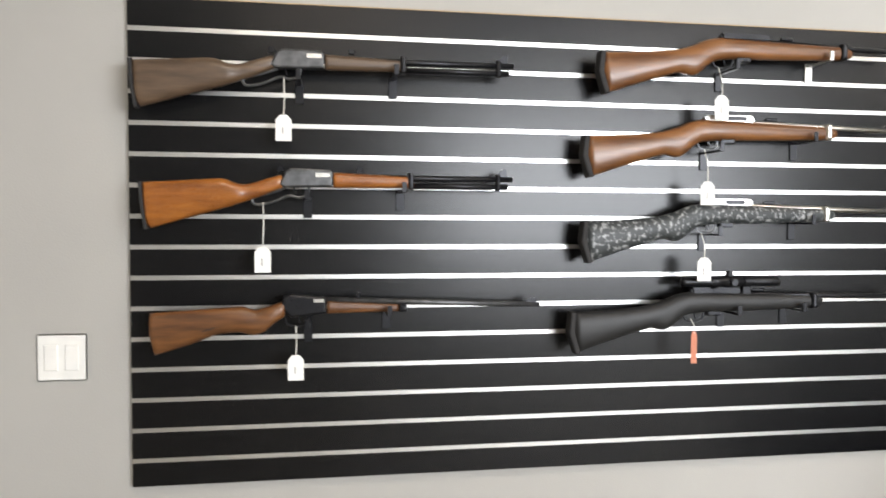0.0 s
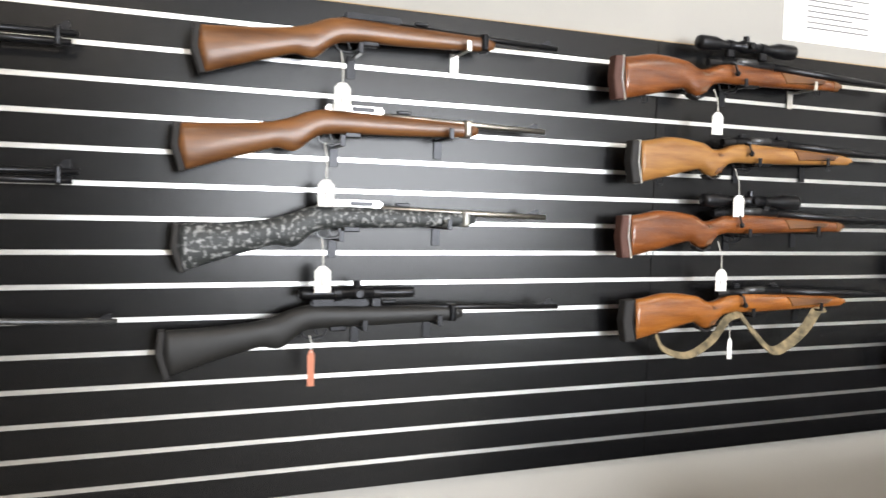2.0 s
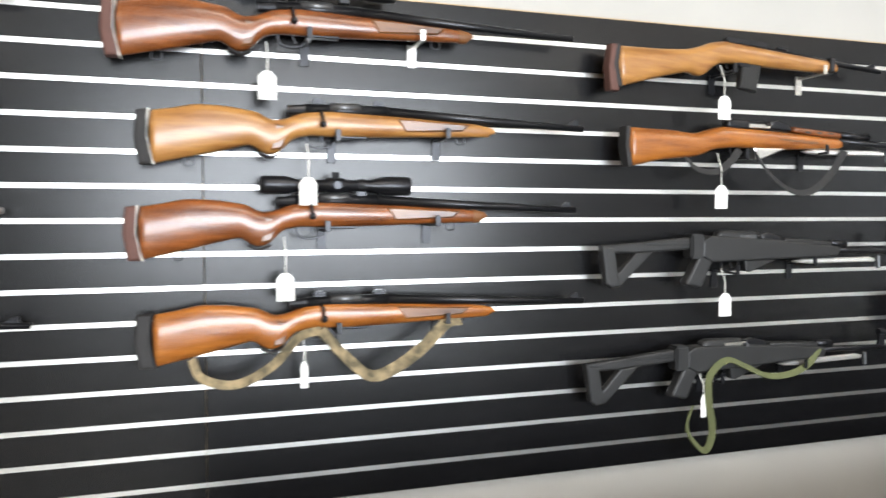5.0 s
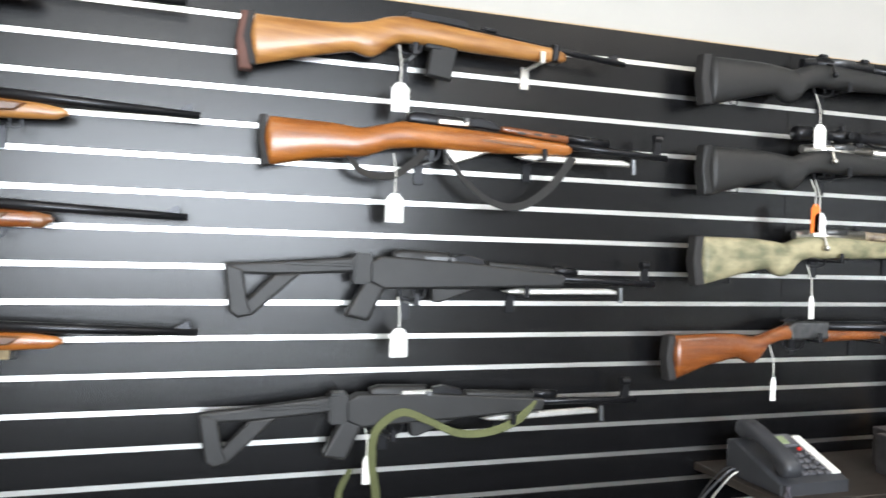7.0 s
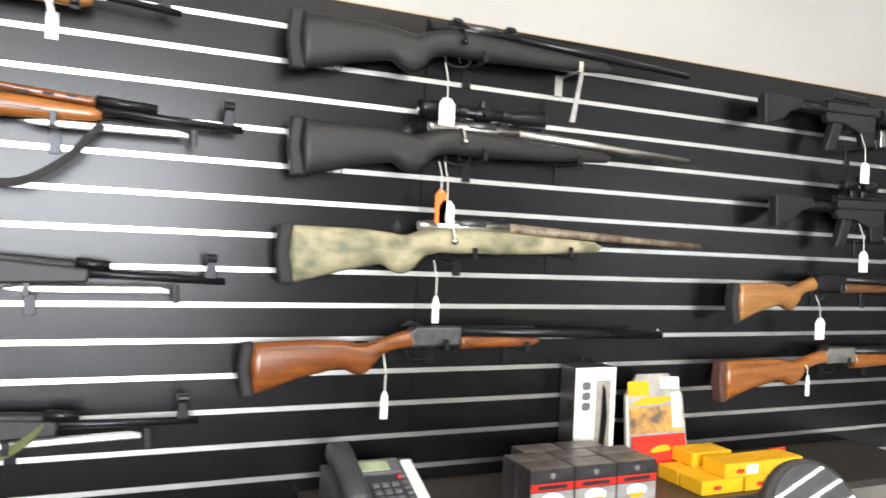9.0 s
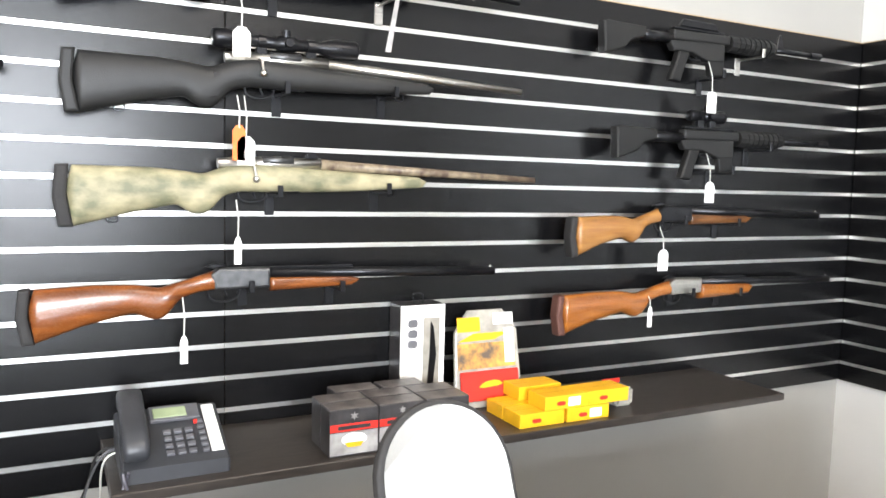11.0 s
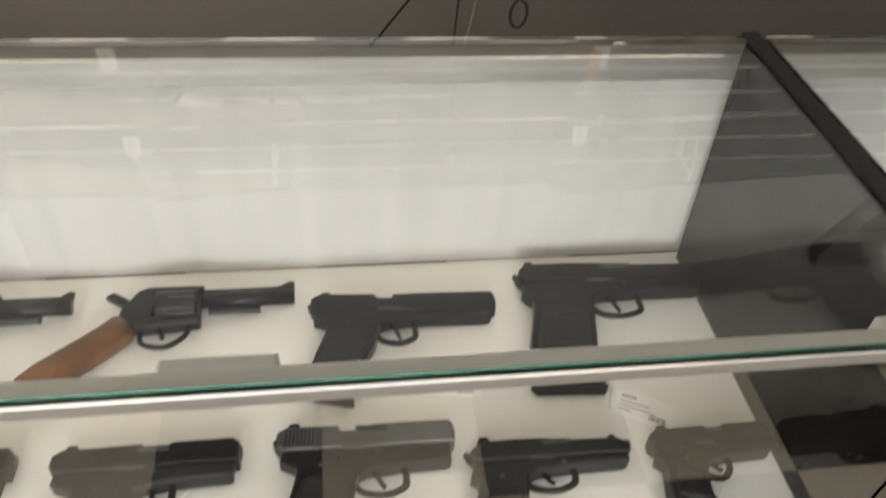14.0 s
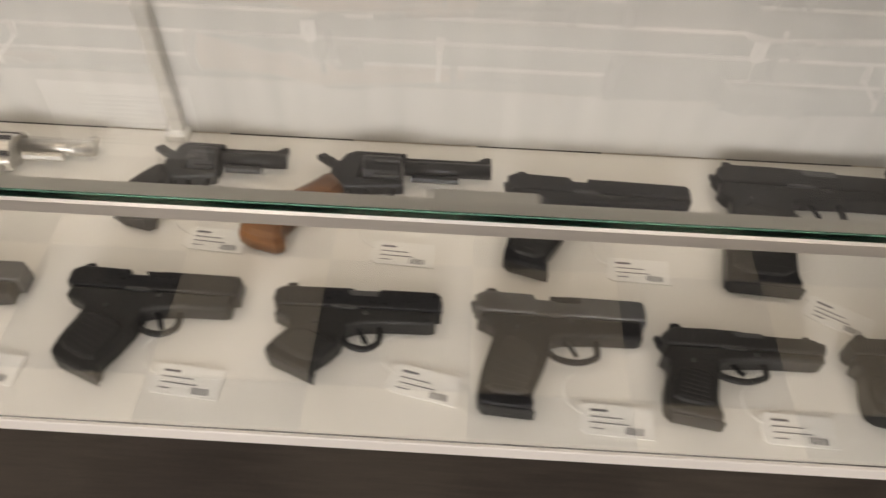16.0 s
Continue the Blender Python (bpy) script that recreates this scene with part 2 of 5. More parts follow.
def lathe_bm(stations, sides=20):
    """A turned shape along x: stations of x and radius."""
    bm = bmesh.new()
    rings = [[bm.verts.new((x, r * math.cos(2 * math.pi * k / sides), r * math.sin(2 * math.pi * k / sides))) for k in range(sides)] for x, r in stations]
    for q, s in zip(rings, rings[1:]):
        for k in range(sides):
            bm.faces.new((q[k], q[(k + 1) % sides], s[(k + 1) % sides], s[k]))
    bm.faces.new(rings[0])
    bm.faces.new(rings[-1])
    return bm


def curve_pts(ctrl, n=8):
    """A smooth line through control points."""
    c = [Vector(p) for p in ctrl]
    c = [2 * c[0] - c[1]] + c + [2 * c[-1] - c[-2]]
    out = []
    for i in range(1, len(c) - 2):
        for k in range(n):
            t = k / n
            out.append(0.5 * (2 * c[i] + (c[i + 1] - c[i - 1]) * t + (2 * c[i - 1] - 5 * c[i] + 4 * c[i + 1] - c[i + 2]) * t * t + (3 * c[i] - c[i - 1] - 3 * c[i + 1] + c[i + 2]) * t ** 3))
    return out + [c[-2]]


def strap_bm(ctrl, width, thick=0.003):
    """A flat band that hangs along a line, its width turned partly to the front."""
    bm = bmesh.new()
    ps = curve_pts(ctrl, 8)
    rings = []
    for i, p in enumerate(ps):
        d = (ps[min(i + 1, len(ps) - 1)] - ps[max(i - 1, 0)]).normalized()
        side = d.cross(Vector((0, 1, 0))).normalized()
        w = (side * 0.75 + Vector((0, 0.66, 0))).normalized() * width / 2
        n = d.cross(w).normalized() * thick / 2
        rings.append([bm.verts.new(p + w + n), bm.verts.new(p - w + n), bm.verts.new(p - w - n), bm.verts.new(p + w - n)])
    for q, s in zip(rings, rings[1:]):
        for k in range(4):
            bm.faces.new((q[k], q[(k + 1) % 4], s[(k + 1) % 4], s[k]))
    bm.faces.new(rings[0])
    bm.faces.new(rings[-1])
    return bm


def thing(name, m, label, category, group=""):
    ob = new(name)
    ob.empty_display_size = 0.05
    ob.matrix_world = m
    return tagged(ob, label, category, group)


def structure(name, bm, material, label="", category=""):
    return tagged(obj(name, bm, material), label, category, kind="structure")


# ---- room ----
TOP, PITCH, RIGHT = 1.95, 0.0762, 7.1
LOW = TOP - 15.85 * PITCH
CEILING = 2.75
structure("floor", box_bm(-1.6, 7.2, -6.1, 0.2, -0.06, -0.005), TILE_DARK, "black and beige chequered tile floor", "floor")
structure("wall_north", box_bm(-1.6, RIGHT + 0.12, 0.02, 0.14, -0.005, CEILING), PAINT, "warm grey painted plaster wall", "wall")
structure("wall_east", box_bm(RIGHT, RIGHT + 0.12, -6.1, 0.019, -0.005, CEILING), PAINT_WINDOW_LIT, "light grey painted plaster wall, paint lightened for slanting window light", "wall")
structure("wall_west", box_bm(-1.7, -1.58, -6.1, 0.02, -0.005, CEILING), PAINT, "warm grey painted plaster wall", "wall")
structure("ceiling", box_bm(-1.7, RIGHT + 0.1, -6.1, 0.1, CEILING, CEILING + 0.08), CEIL, "white suspended ceiling", "ceiling")
WX0, WX1, WZ0, WZ1 = 1.6, 5.2, 0.9, 2.5
bm = bmesh.new()
for x0, x1, z0, z1 in ((-1.7, WX0, 0, CEILING), (WX1, RIGHT + 0.1, 0, CEILING), (WX0, WX1, 0, WZ0), (WX0, WX1, WZ1, CEILING)):
    b2 = box_bm(x0, x1, -6.15, -6.0, z0, z1)
    tmp = bpy.data.meshes.new("tmp")
    b2.to_mesh(tmp)
    b2.free()
    bm.from_mesh(tmp)
    bpy.data.meshes.remove(tmp)
structure("wall_south", bm, PAINT, "warm grey front wall with shop window", "wall")
win = tagged(new("window_1"), "wide shop window with aluminium frame", "window", kind="structure")
for x in (WX0, (WX0 + WX1) / 2 - 0.03, WX1 - 0.06):
    part("window_frame", box_bm(x, x + 0.06, -6.1, -6.03, WZ0, WZ1, 0.004), ALUMINIUM, win)
for z in (WZ0, WZ1 - 0.06):
    part("window_rail", box_bm(WX0 + 0.062, WX1 - 0.062, -6.1, -6.03, z, z + 0.06, 0.004), ALUMINIUM, win)
pane = part("pane", box_bm(WX0 + 0.06, WX1 - 0.06, -6.07, -6.062, WZ0 + 0.06, WZ1 - 0.06), GLASS, win)
pane.visible_shadow = False
structure("ground", box_bm(-60, 60, -120, -6.2, -0.3, -0.1), mat("asphalt", (0.05, 0.05, 0.05), 0.8), "asphalt outside the shop window", "ground")
for lx, ly in LAMPS:
    lt = thing("ceiling_light", pose(lx, ly, CEILING), "white recessed fluorescent ceiling panel, lit", "ceiling light", "ceiling lights")
    part("frame", box_bm(-0.61, 0.61, -0.31, 0.31, -0.008, 0.0, 0.002), WHITE, lt)
    part("diffuser", box_bm(-0.58, 0.58, -0.28, 0.28, -0.0125, -0.0085), TROFFER, lt)


def slat_boards(name, length, m, joints, label):
    """Slatted wall boarding: one board and one metal strip a row, in lengths."""
    root = tagged(new(name), label, "slat wall", kind="structure")
    root.matrix_world = m
    part("backing", box_bm(0, length, 0.012, 0.0195, LOW, TOP), MDF, root, "raw fibreboard backing")
    part("top_edge", box_bm(0, length, 0.0005, 0.0118, TOP - 0.002, TOP + 0.001), MDF, root, "tan raw top edge")
    meshes = {}
    ends = [0.0] + joints + [length]
    for a, b in zip(ends, ends[1:]):
        for k in range(16):
            zt = TOP - k * PITCH - (0.0058 if k else 0.0022)
            zb = max(TOP - (k + 1) * PITCH + 0.0058, LOW)
            key = (round(b - a, 3), round(zt - zb, 4))
            if key not in meshes:
                o = part("board", box_bm(0, b - a - 0.0012, 0, 0.0118, zb - zt, 0, 0.0012), LAMINATE, root)
                meshes[key] = o.data
            else:
                o = new("board", meshes[key])
                o.parent = root
            o.location = (a, 0, zt)
            if k < 15:
                key = ("strip", round(b - a, 3))
                if key not in meshes:
                    bm = box_bm(0, b - a - 0.0012, 0.0022, 0.011, -0.0056, 0.0056)
                    o = part("metal_strip", bm, STRIP, root)
                    meshes[key] = o.data
                else:
                    o = new("metal_strip", meshes[key])
                    o.parent = root
                o.location = (a, 0, TOP - (k + 1) * PITCH)
    return root


slat_boards("slat_wall_north", RIGHT, pose(0, 0, 0), [2.44, 4.88], "black laminate slatwall with bright aluminium groove strips")
slat_boards("slat_wall_east", 5.2, pose(RIGHT - 0.02, -0.002, 0, 0, 0, -90), [2.44, 4.88], "black laminate slatwall on side wall with aluminium strips")

# ---- wall fittings ----
sw = thing("light_switch", pose(-0.165, 0.0198, 1.069), "white double rocker light switch plate on grey wall", "light switch")
part("cover_plate", box_bm(-0.058, 0.058, -0.006, 0.0, -0.058, 0.058, 0.003, 2), WHITE, sw)
for x in (-0.024, 0.024):
    part("rocker", box_bm(x - 0.016, x + 0.016, -0.0095, -0.0062, -0.032, 0.032, 0.0015), WHITE, sw)
sheet = thing("paper_notice", pose(3.135, 0.0196, 2.003), "white printed paper notice pinned to the wall above the boards", "notice")
part("sheet", box_bm(-0.225, 0.225, -0.0012, 0, 0, 0.29), PAPER, sheet)
for i in range(12):
    part("text_line", box_bm(-0.13, 0.13 - 0.07 * (i % 3 == 2), -0.0017, -0.0013, 0.045 + i * 0.017, 0.049 + i * 0.017), INK, sheet)
outlet = thing("wall_outlet", pose(5.75, 0.0198, 0.25), "white double wall socket low on the grey wall", "socket")
part("cover_plate", box_bm(-0.036, 0.036, -0.005, 0.0, -0.058, 0.058, 0.002), WHITE, outlet)
for z in (-0.022, 0.022):
    part("socket", box_bm(-0.016, 0.016, -0.0075, -0.0052, z - 0.014, z + 0.014, 0.002), WHITE, outlet)

# ---- long guns ----
CARBINE = [(0, 0), (0.12, 0.006), (0.2, 0.014), (0.245, 0.026), (0.28, 0.042), (0.32, 0.05), (0.4, 0.047), (0.55, 0.042), (0.69, 0.038), (0.712, 0.03), (0.712, 0.012), (0.69, 0.004), (0.5, -0.003), (0.36, -0.005), (0.31, -0.01), (0.285, -0.028), (0.262, -0.05), (0.24, -0.052), (0.215, -0.043), (0.12, -0.07), (0.012, -0.105), (-0.004, -0.05)]
HUNTER = [(0, 0), (0.05, 0.008), (0.095, 0.018), (0.16, 0.016), (0.225, 0.006), (0.255, -0.012), (0.285, -0.008), (0.325, 0.008), (0.38, 0.014), (0.55, 0.006), (0.74, -0.004), (0.785, -0.012), (0.79, -0.022), (0.77, -0.034), (0.6, -0.04), (0.42, -0.046), (0.34, -0.044), (0.3, -0.052), (0.275, -0.082), (0.25, -0.09), (0.228, -0.082), (0.215, -0.066), (0.12, -0.088), (0.005, -0.114), (-0.004, -0.05)]
STRAIGHT = [(0, 0), (0.16, -0.001), (0.22, -0.006), (0.26, -0.012), (0.3, 0.004), (0.345, 0.014), (0.39, 0.014), (0.55, 0.004), (0.77, -0.006), (0.79, -0.018), (0.78, -0.032), (0.6, -0.044), (0.42, -0.05), (0.34, -0.048), (0.3, -0.058), (0.275, -0.092), (0.25, -0.1), (0.225, -0.092), (0.21, -0.076), (0.12, -0.094), (0.005, -0.124), (-0.004, -0.05)]
LEVER = [(0, 0), (0.1, 0.006), (0.19, 0.012), (0.212, 0.0), (0.24, -0.004), (0.29, 0.012), (0.33, 0.024), (0.332, -0.008), (0.28, -0.03), (0.2, -0.058), (0.1, -0.086), (0.012, -0.112), (0.003, -0.05)]
PISTOL_LEVER = [(0, 0), (0.1, 0.006), (0.22, 0.014), (0.24, 0.002), (0.27, 0.01), (0.315, 0.026), (0.316, -0.012), (0.29, -0.03), (0.262, -0.055), (0.235, -0.058), (0.21, -0.05), (0.16, -0.052), (0.08, -0.082), (0.002, -0.105)]
MILITARY = [(0, 0), (0.14, -0.003), (0.2, -0.01), (0.245, 0.002), (0.29, 0.014), (0.33, 0.012), (0.5, 0.006), (0.69, -0.005), (0.703, -0.012), (0.703, -0.028), (0.69, -0.033), (0.5, -0.042), (0.33, -0.042), (0.26, -0.05), (0.225, -0.066), (0.19, -0.074), (0.1, -0.082), (0.008, -0.103), (-0.003, -0.05)]
SHOTGUN = [(0, 0), (0.12, 0.005), (0.2, 0.003), (0.25, -0.006), (0.3, 0.008), (0.36, 0.026), (0.385, 0.028), (0.387, -0.012), (0.33, -0.018), (0.29, -0.032), (0.268, -0.062), (0.25, -0.076), (0.225, -0.07), (0.2, -0.056), (0.1, -0.078), (0.004, -0.11), (-0.003, -0.05)]


def rifle(name, x, z, label, tilt=0.0):
    return thing(name, pose(x, -0.068, z, 0, -tilt, 0), label, "rifle", "long guns on the slat wall")


def pad(gun, h, t, material, back=0.0):
    part("butt_pad", plate_bm([(-t, 0.0), (0.001, 0.002), (-0.004, -h / 2), (0.008 + back, -h), (-t + 0.004 + back, -h), (-t - 0.006, -h / 2)], 0.036, 0.006, 2), material, gun, "ribbed rubber butt pad")


def guard(gun, x, z, material=BLUED, w=0.03, h=0.026):
    pts = curve_pts([(x - w, 0, z + 0.004), (x - w * 0.8, 0, z - h * 0.75), (x, 0, z - h), (x + w * 0.8, 0, z - h * 0.7), (x + w, 0, z + 0.004)], 4)
    g = part("trigger_guard", tube_bm(pts, 0.0028, 6), material, gun)
    part("trigger", tube_bm(curve_pts([(x, 0, z + 0.004), (x + 0.003, 0, z - 0.008), (x + 0.007, 0, z - 0.017)], 3), 0.0022, 6), material, gun)
    return g


def barrel(gun, x0, x1, z, r, material=BLUED, z1=None, r1=None):
    ob = part("barrel", tube_bm([(x0, 0, z), ((x0 + x1) / 2, 0, (z + (z1 if z1 is not None else z)) / 2), (x1, 0, z1 if z1 is not None else z)], r, 14, r1 or r * 0.8), material, gun, smooth=True)
    return ob


def sights(gun, x, z, h=0.014, material=BLUED):
    part("front_sight", plate_bm([(x - 0.03, z), (x - 0.004, z + h), (x + 0.004, z + h), (x + 0.006, z)], 0.005), material, gun)


def scope(gun, x0, x1, z, big=0.02, material=BLUED):
    L = x1 - x0
    s = part("telescopic_sight", lathe_bm([(0, big * 0.8), (L * 0.03, big * 0.92), (L * 0.16, big * 0.92), (L * 0.24, 0.0128), (L * 0.42, 0.0128), (L * 0.43, 0.017), (L * 0.55, 0.017), (L * 0.56, 0.0128), (L * 0.72, 0.0128), (L * 0.82, big), (L * 0.98, big), (L, big * 0.9)]), material, gun, "black rifle scope", True)
    s.location = (x0, 0, z)
    part("turret", tube_bm([(x0 + L * 0.49, 0, z + 0.012), (x0 + L * 0.49, 0, z + 0.03)], 0.009, 12), material, gun)
    part("turret", tube_bm([(x0 + L * 0.49, -0.012, z), (x0 + L * 0.49, -0.03, z)], 0.009, 12), material, gun)
    for f in (0.32, 0.66):
        part("scope_ring", lathe_bm([(x0 + L * f - 0.008, 0.0155), (x0 + L * f + 0.008, 0.0155)], 14), material, gun).location = (0, 0, z)
        part("scope_base", box_bm(x0 + L * f - 0.012, x0 + L * f + 0.012, -0.008, 0.008, z - 0.034, z - 0.012, 0.002), material, gun)


def bolt(gun, x, z, material=BLUED):
    part("bolt_handle", tube_bm([(x, -0.01, z), (x + 0.004, -0.03, z - 0.006), (x + 0.006, -0.036, z - 0.028)], 0.0035, 8), material, gun)
    k = bmesh.new()
    bmesh.ops.create_uvsphere(k, u_segments=12, v_segments=8, radius=0.008)
    part("bolt_knob", k, material, gun, smooth=True).location = (x + 0.006, -0.037, z - 0.032)


def hook(x, z, chrome=False):
    h = thing("display_hook", pose(x, 0, z), "black metal gun hook clipped into the slat wall" if not chrome else "bare steel gun hook clipped into the slat wall", "hook", "gun hooks")
    m = STAINLESS if chrome else BLUED
    part("plate", box_bm(-0.011, 0.011, -0.0045, -0.0005, -0.05, 0.004, 0.001), m, h)
    part("arm", box_bm(-0.006, 0.006, -0.1, -0.004, -0.006, -0.001, 0.001), m, h)
    part("lip", box_bm(-0.006, 0.006, -0.104, -0.0995, -0.006, 0.02, 0.001), m, h)


def swivels(gun, pts):
    for x, z in pts:
        part("sling_swivel", tube_bm(curve_pts([(x - 0.01, 0, z), (x - 0.009, 0, z - 0.016), (x + 0.009, 0, z - 0.016), (x + 0.01, 0, z)], 4), 0.0016, 6), BLUED, gun)


def carbine(x, z, wood, metal, label, long=0.89, band=None, scoped=False, flat=0.0, tilt=0.0):
    g = rifle("carbine", x, z, label, tilt)
    part("stock", stock_bm(CARBINE, 0.044), wood, g, smooth=True)
    part("butt_plate", plate_bm([(-0.01, 0.001), (0.004, 0.001), (0.0, -0.05), (0.016, -0.106), (0.002, -0.108), (-0.016, -0.052)], 0.038, 0.004, 2), RUBBER, g, "black butt plate")
    part("receiver", box_bm(0.325, 0.465, -0.013, 0.013, 0.042, 0.062, 0.005, 2), metal, g)
    part("ejection_port", box_bm(0.385, 0.44, -0.0145, -0.0132, 0.048, 0.059), BLUED, g)
    barrel(g, 0.465, long, 0.042, 0.0085, metal, 0.03)
    part("barrel_band", plate_bm([(0.672, 0.045), (0.69, 0.045), (0.69, 0.002), (0.672, 0.002)], 0.045, 0.01, 3), band or metal, g)
    part("rear_sight", box_bm(0.5, 0.535, -0.006, 0.006, 0.05, 0.058, 0.002), BLUED, g)
    sights(g, long - 0.025, 0.036, 0.014)
    guard(g, 0.335, -0.004, BLUED if metal is BLUED else GREY_STEEL)
    part("magazine", box_bm(0.37, 0.41, -0.012, 0.012, -0.014, 0.0, 0.003), BLUED, g)
    if scoped:
        scope(g, 0.3, 0.58, 0.076, 0.0135)
    return g


def bolt_rifle(x, z, wood, metal, label, outline=HUNTER, end=0.79, muzzle=1.04, padm=RUBBER, scoped=None, tipped=True, sight=True, tilt=0.0, barrel_mat=None, padt=0.024):
    g = rifle("bolt_action_rifle", x, z, label, tilt)
    part("stock", stock_bm(outline, 0.046), wood, g, smooth=True)
    if padm:
        pad(g, 0.115 if outline is HUNTER else 0.124, padt, padm)
    if padm and wood not in (POLYMER, POLY_GREY, CAMO):
        part("white_spacer", plate_bm([(-0.0015, 0.0025), (0.002, 0.0035), (-0.0015, -0.055), (0.0105, -0.1155), (0.007, -0.1155), (-0.005, -0.055)], 0.0385, 0.006, 2), PAPER if wood is not ORANGE_WOOD else RUBBER, g, "thin white spacer line" if wood is not ORANGE_WOOD else "thin dark spacer line")
        part("grip_cap", plate_bm([(0.226, -0.083), (0.252, -0.092), (0.277, -0.083), (0.276, -0.088), (0.252, -0.098), (0.227, -0.088)], 0.03, 0.002, 1), RUBBER, g, "dark grip cap")
    if wood is REDWOOD:
        part("forend_tip", stock_bm([(0.755, -0.003), (0.787, -0.01), (0.794, -0.02), (0.775, -0.036), (0.755, -0.037)], 0.047), WALNUT, g, "dark fore-end tip", True)
    part("receiver", tube_bm([(0.33, 0, 0.014), (0.52, 0, 0.016)], 0.014, 14), metal, g, smooth=True)
    part("bolt_body", tube_bm([(0.385, -0.006, 0.021), (0.455, -0.006, 0.022)], 0.0105, 12), GREY_STEEL, g, "bright steel bolt", True)
    part("bolt_shroud", tube_bm([(0.29, 0, 0.012), (0.332, 0, 0.014)], 0.011, 12, 0.013), metal, g)
    bolt(g, 0.36, 0.012, metal)
    barrel(g, 0.52, muzzle, 0.016, 0.0125, barrel_mat or metal, -0.006, 0.0075)
    guard(g, 0.365, -0.045, BLUED, 0.034)
    part("floor_plate", box_bm(0.4, 0.47, -0.012, 0.012, -0.049, -0.042, 0.002), BLUED, g)
    part("chequered_grip", plate_bm([(0.262, -0.02), (0.3, -0.026), (0.276, -0.076), (0.252, -0.08)], 0.044, 0.004, 1), RUBBER if wood in (POLYMER, POLY_GREY, CAMO) else WALNUT, g) if wood is not CAMO else None
    if tipped and wood not in (POLYMER, POLY_GREY, CAMO):
        part("chequered_forend", plate_bm([(0.54, 0.0), (0.72, -0.008), (0.7, -0.024), (0.56, -0.03)], 0.0448, 0.003, 1), WALNUT, g)
    if sight:
        sights(g, muzzle - 0.02, -0.002, 0.018)
    if scoped:
        scope(g, scoped[0], scoped[1], scoped[2], 0.022)
    else:
        for fx in (0.36, 0.5):
            part("scope_mount", box_bm(fx - 0.014, fx + 0.014, -0.008, 0.008, 0.026, 0.04, 0.004, 2), BLUED, g)
    swivels(g, ((0.08, -0.098), (0.7, -0.036)))
    return g


def lever_rifle(x, z, wood, label, receiver, muzzle=0.92):
    g = rifle("lever_action_rifle", x, z, label)
    part("butt_stock", stock_bm(LEVER, 0.042), wood, g, smooth=True)
    part("butt_plate", plate_bm([(-0.006, 0.001), (0.002, 0.001), (0.005, -0.05), (0.014, -0.112), (0.006, -0.113), (-0.003, -0.05)], 0.038, 0.002, 1), RUBBER, g)
    part("receiver", plate_bm([(0.318, -0.002), (0.334, 0.03), (0.348, 0.037), (0.44, 0.034), (0.446, 0.028), (0.446, -0.008), (0.33, -0.01)], 0.032, 0.005, 2), receiver, g)
    part("loading_gate", box_bm(0.405, 0.44, -0.0172, -0.0162, 0.016, 0.026), STAINLESS, g)
    part("hammer", plate_bm([(0.31, 0.026), (0.316, 0.042), (0.324, 0.044), (0.332, 0.03)], 0.008, 0.002, 1), BLUED, g)
    part("forend", stock_bm([(0.447, 0.028), (0.645, 0.02), (0.647, -0.008), (0.447, -0.01)], 0.038), wood, g, smooth=True)
    barrel(g, 0.44, muzzle, 0.016, 0.0085)
    part("magazine_tube", tube_bm([(0.64, 0, -0.003), (muzzle - 0.012, 0, -0.003)], 0.0075, 12), BLUED, g, smooth=True)
    for bx in (0.632, muzzle - 0.045):
        part("barrel_band", plate_bm([(bx, 0.029), (bx + 0.013, 0.029), (bx + 0.013, -0.013), (bx, -0.013)], 0.039 if bx < 0.7 else 0.022, 0.008, 3), BLUED, g)
    sights(g, muzzle - 0.02, 0.022, 0.02)
    part("rear_sight", box_bm(0.505, 0.52, -0.008, 0.008, 0.03, 0.042, 0.002), BLUED, g)
    loop = curve_pts([(0.39, 0, -0.008), (0.385, 0, -0.026), (0.365, 0, -0.034), (0.34, 0, -0.03), (0.3, 0, -0.046), (0.262, 0, -0.052), (0.256, 0, -0.036), (0.3, 0, -0.022), (0.335, 0, -0.01)], 5)
    part("finger_lever", tube_bm(loop, 0.0036, 8), receiver, g)
    part("trigger", tube_bm([(0.352, 0, -0.008), (0.358, 0, -0.024)], 0.002, 6), BLUED, g)
    return g


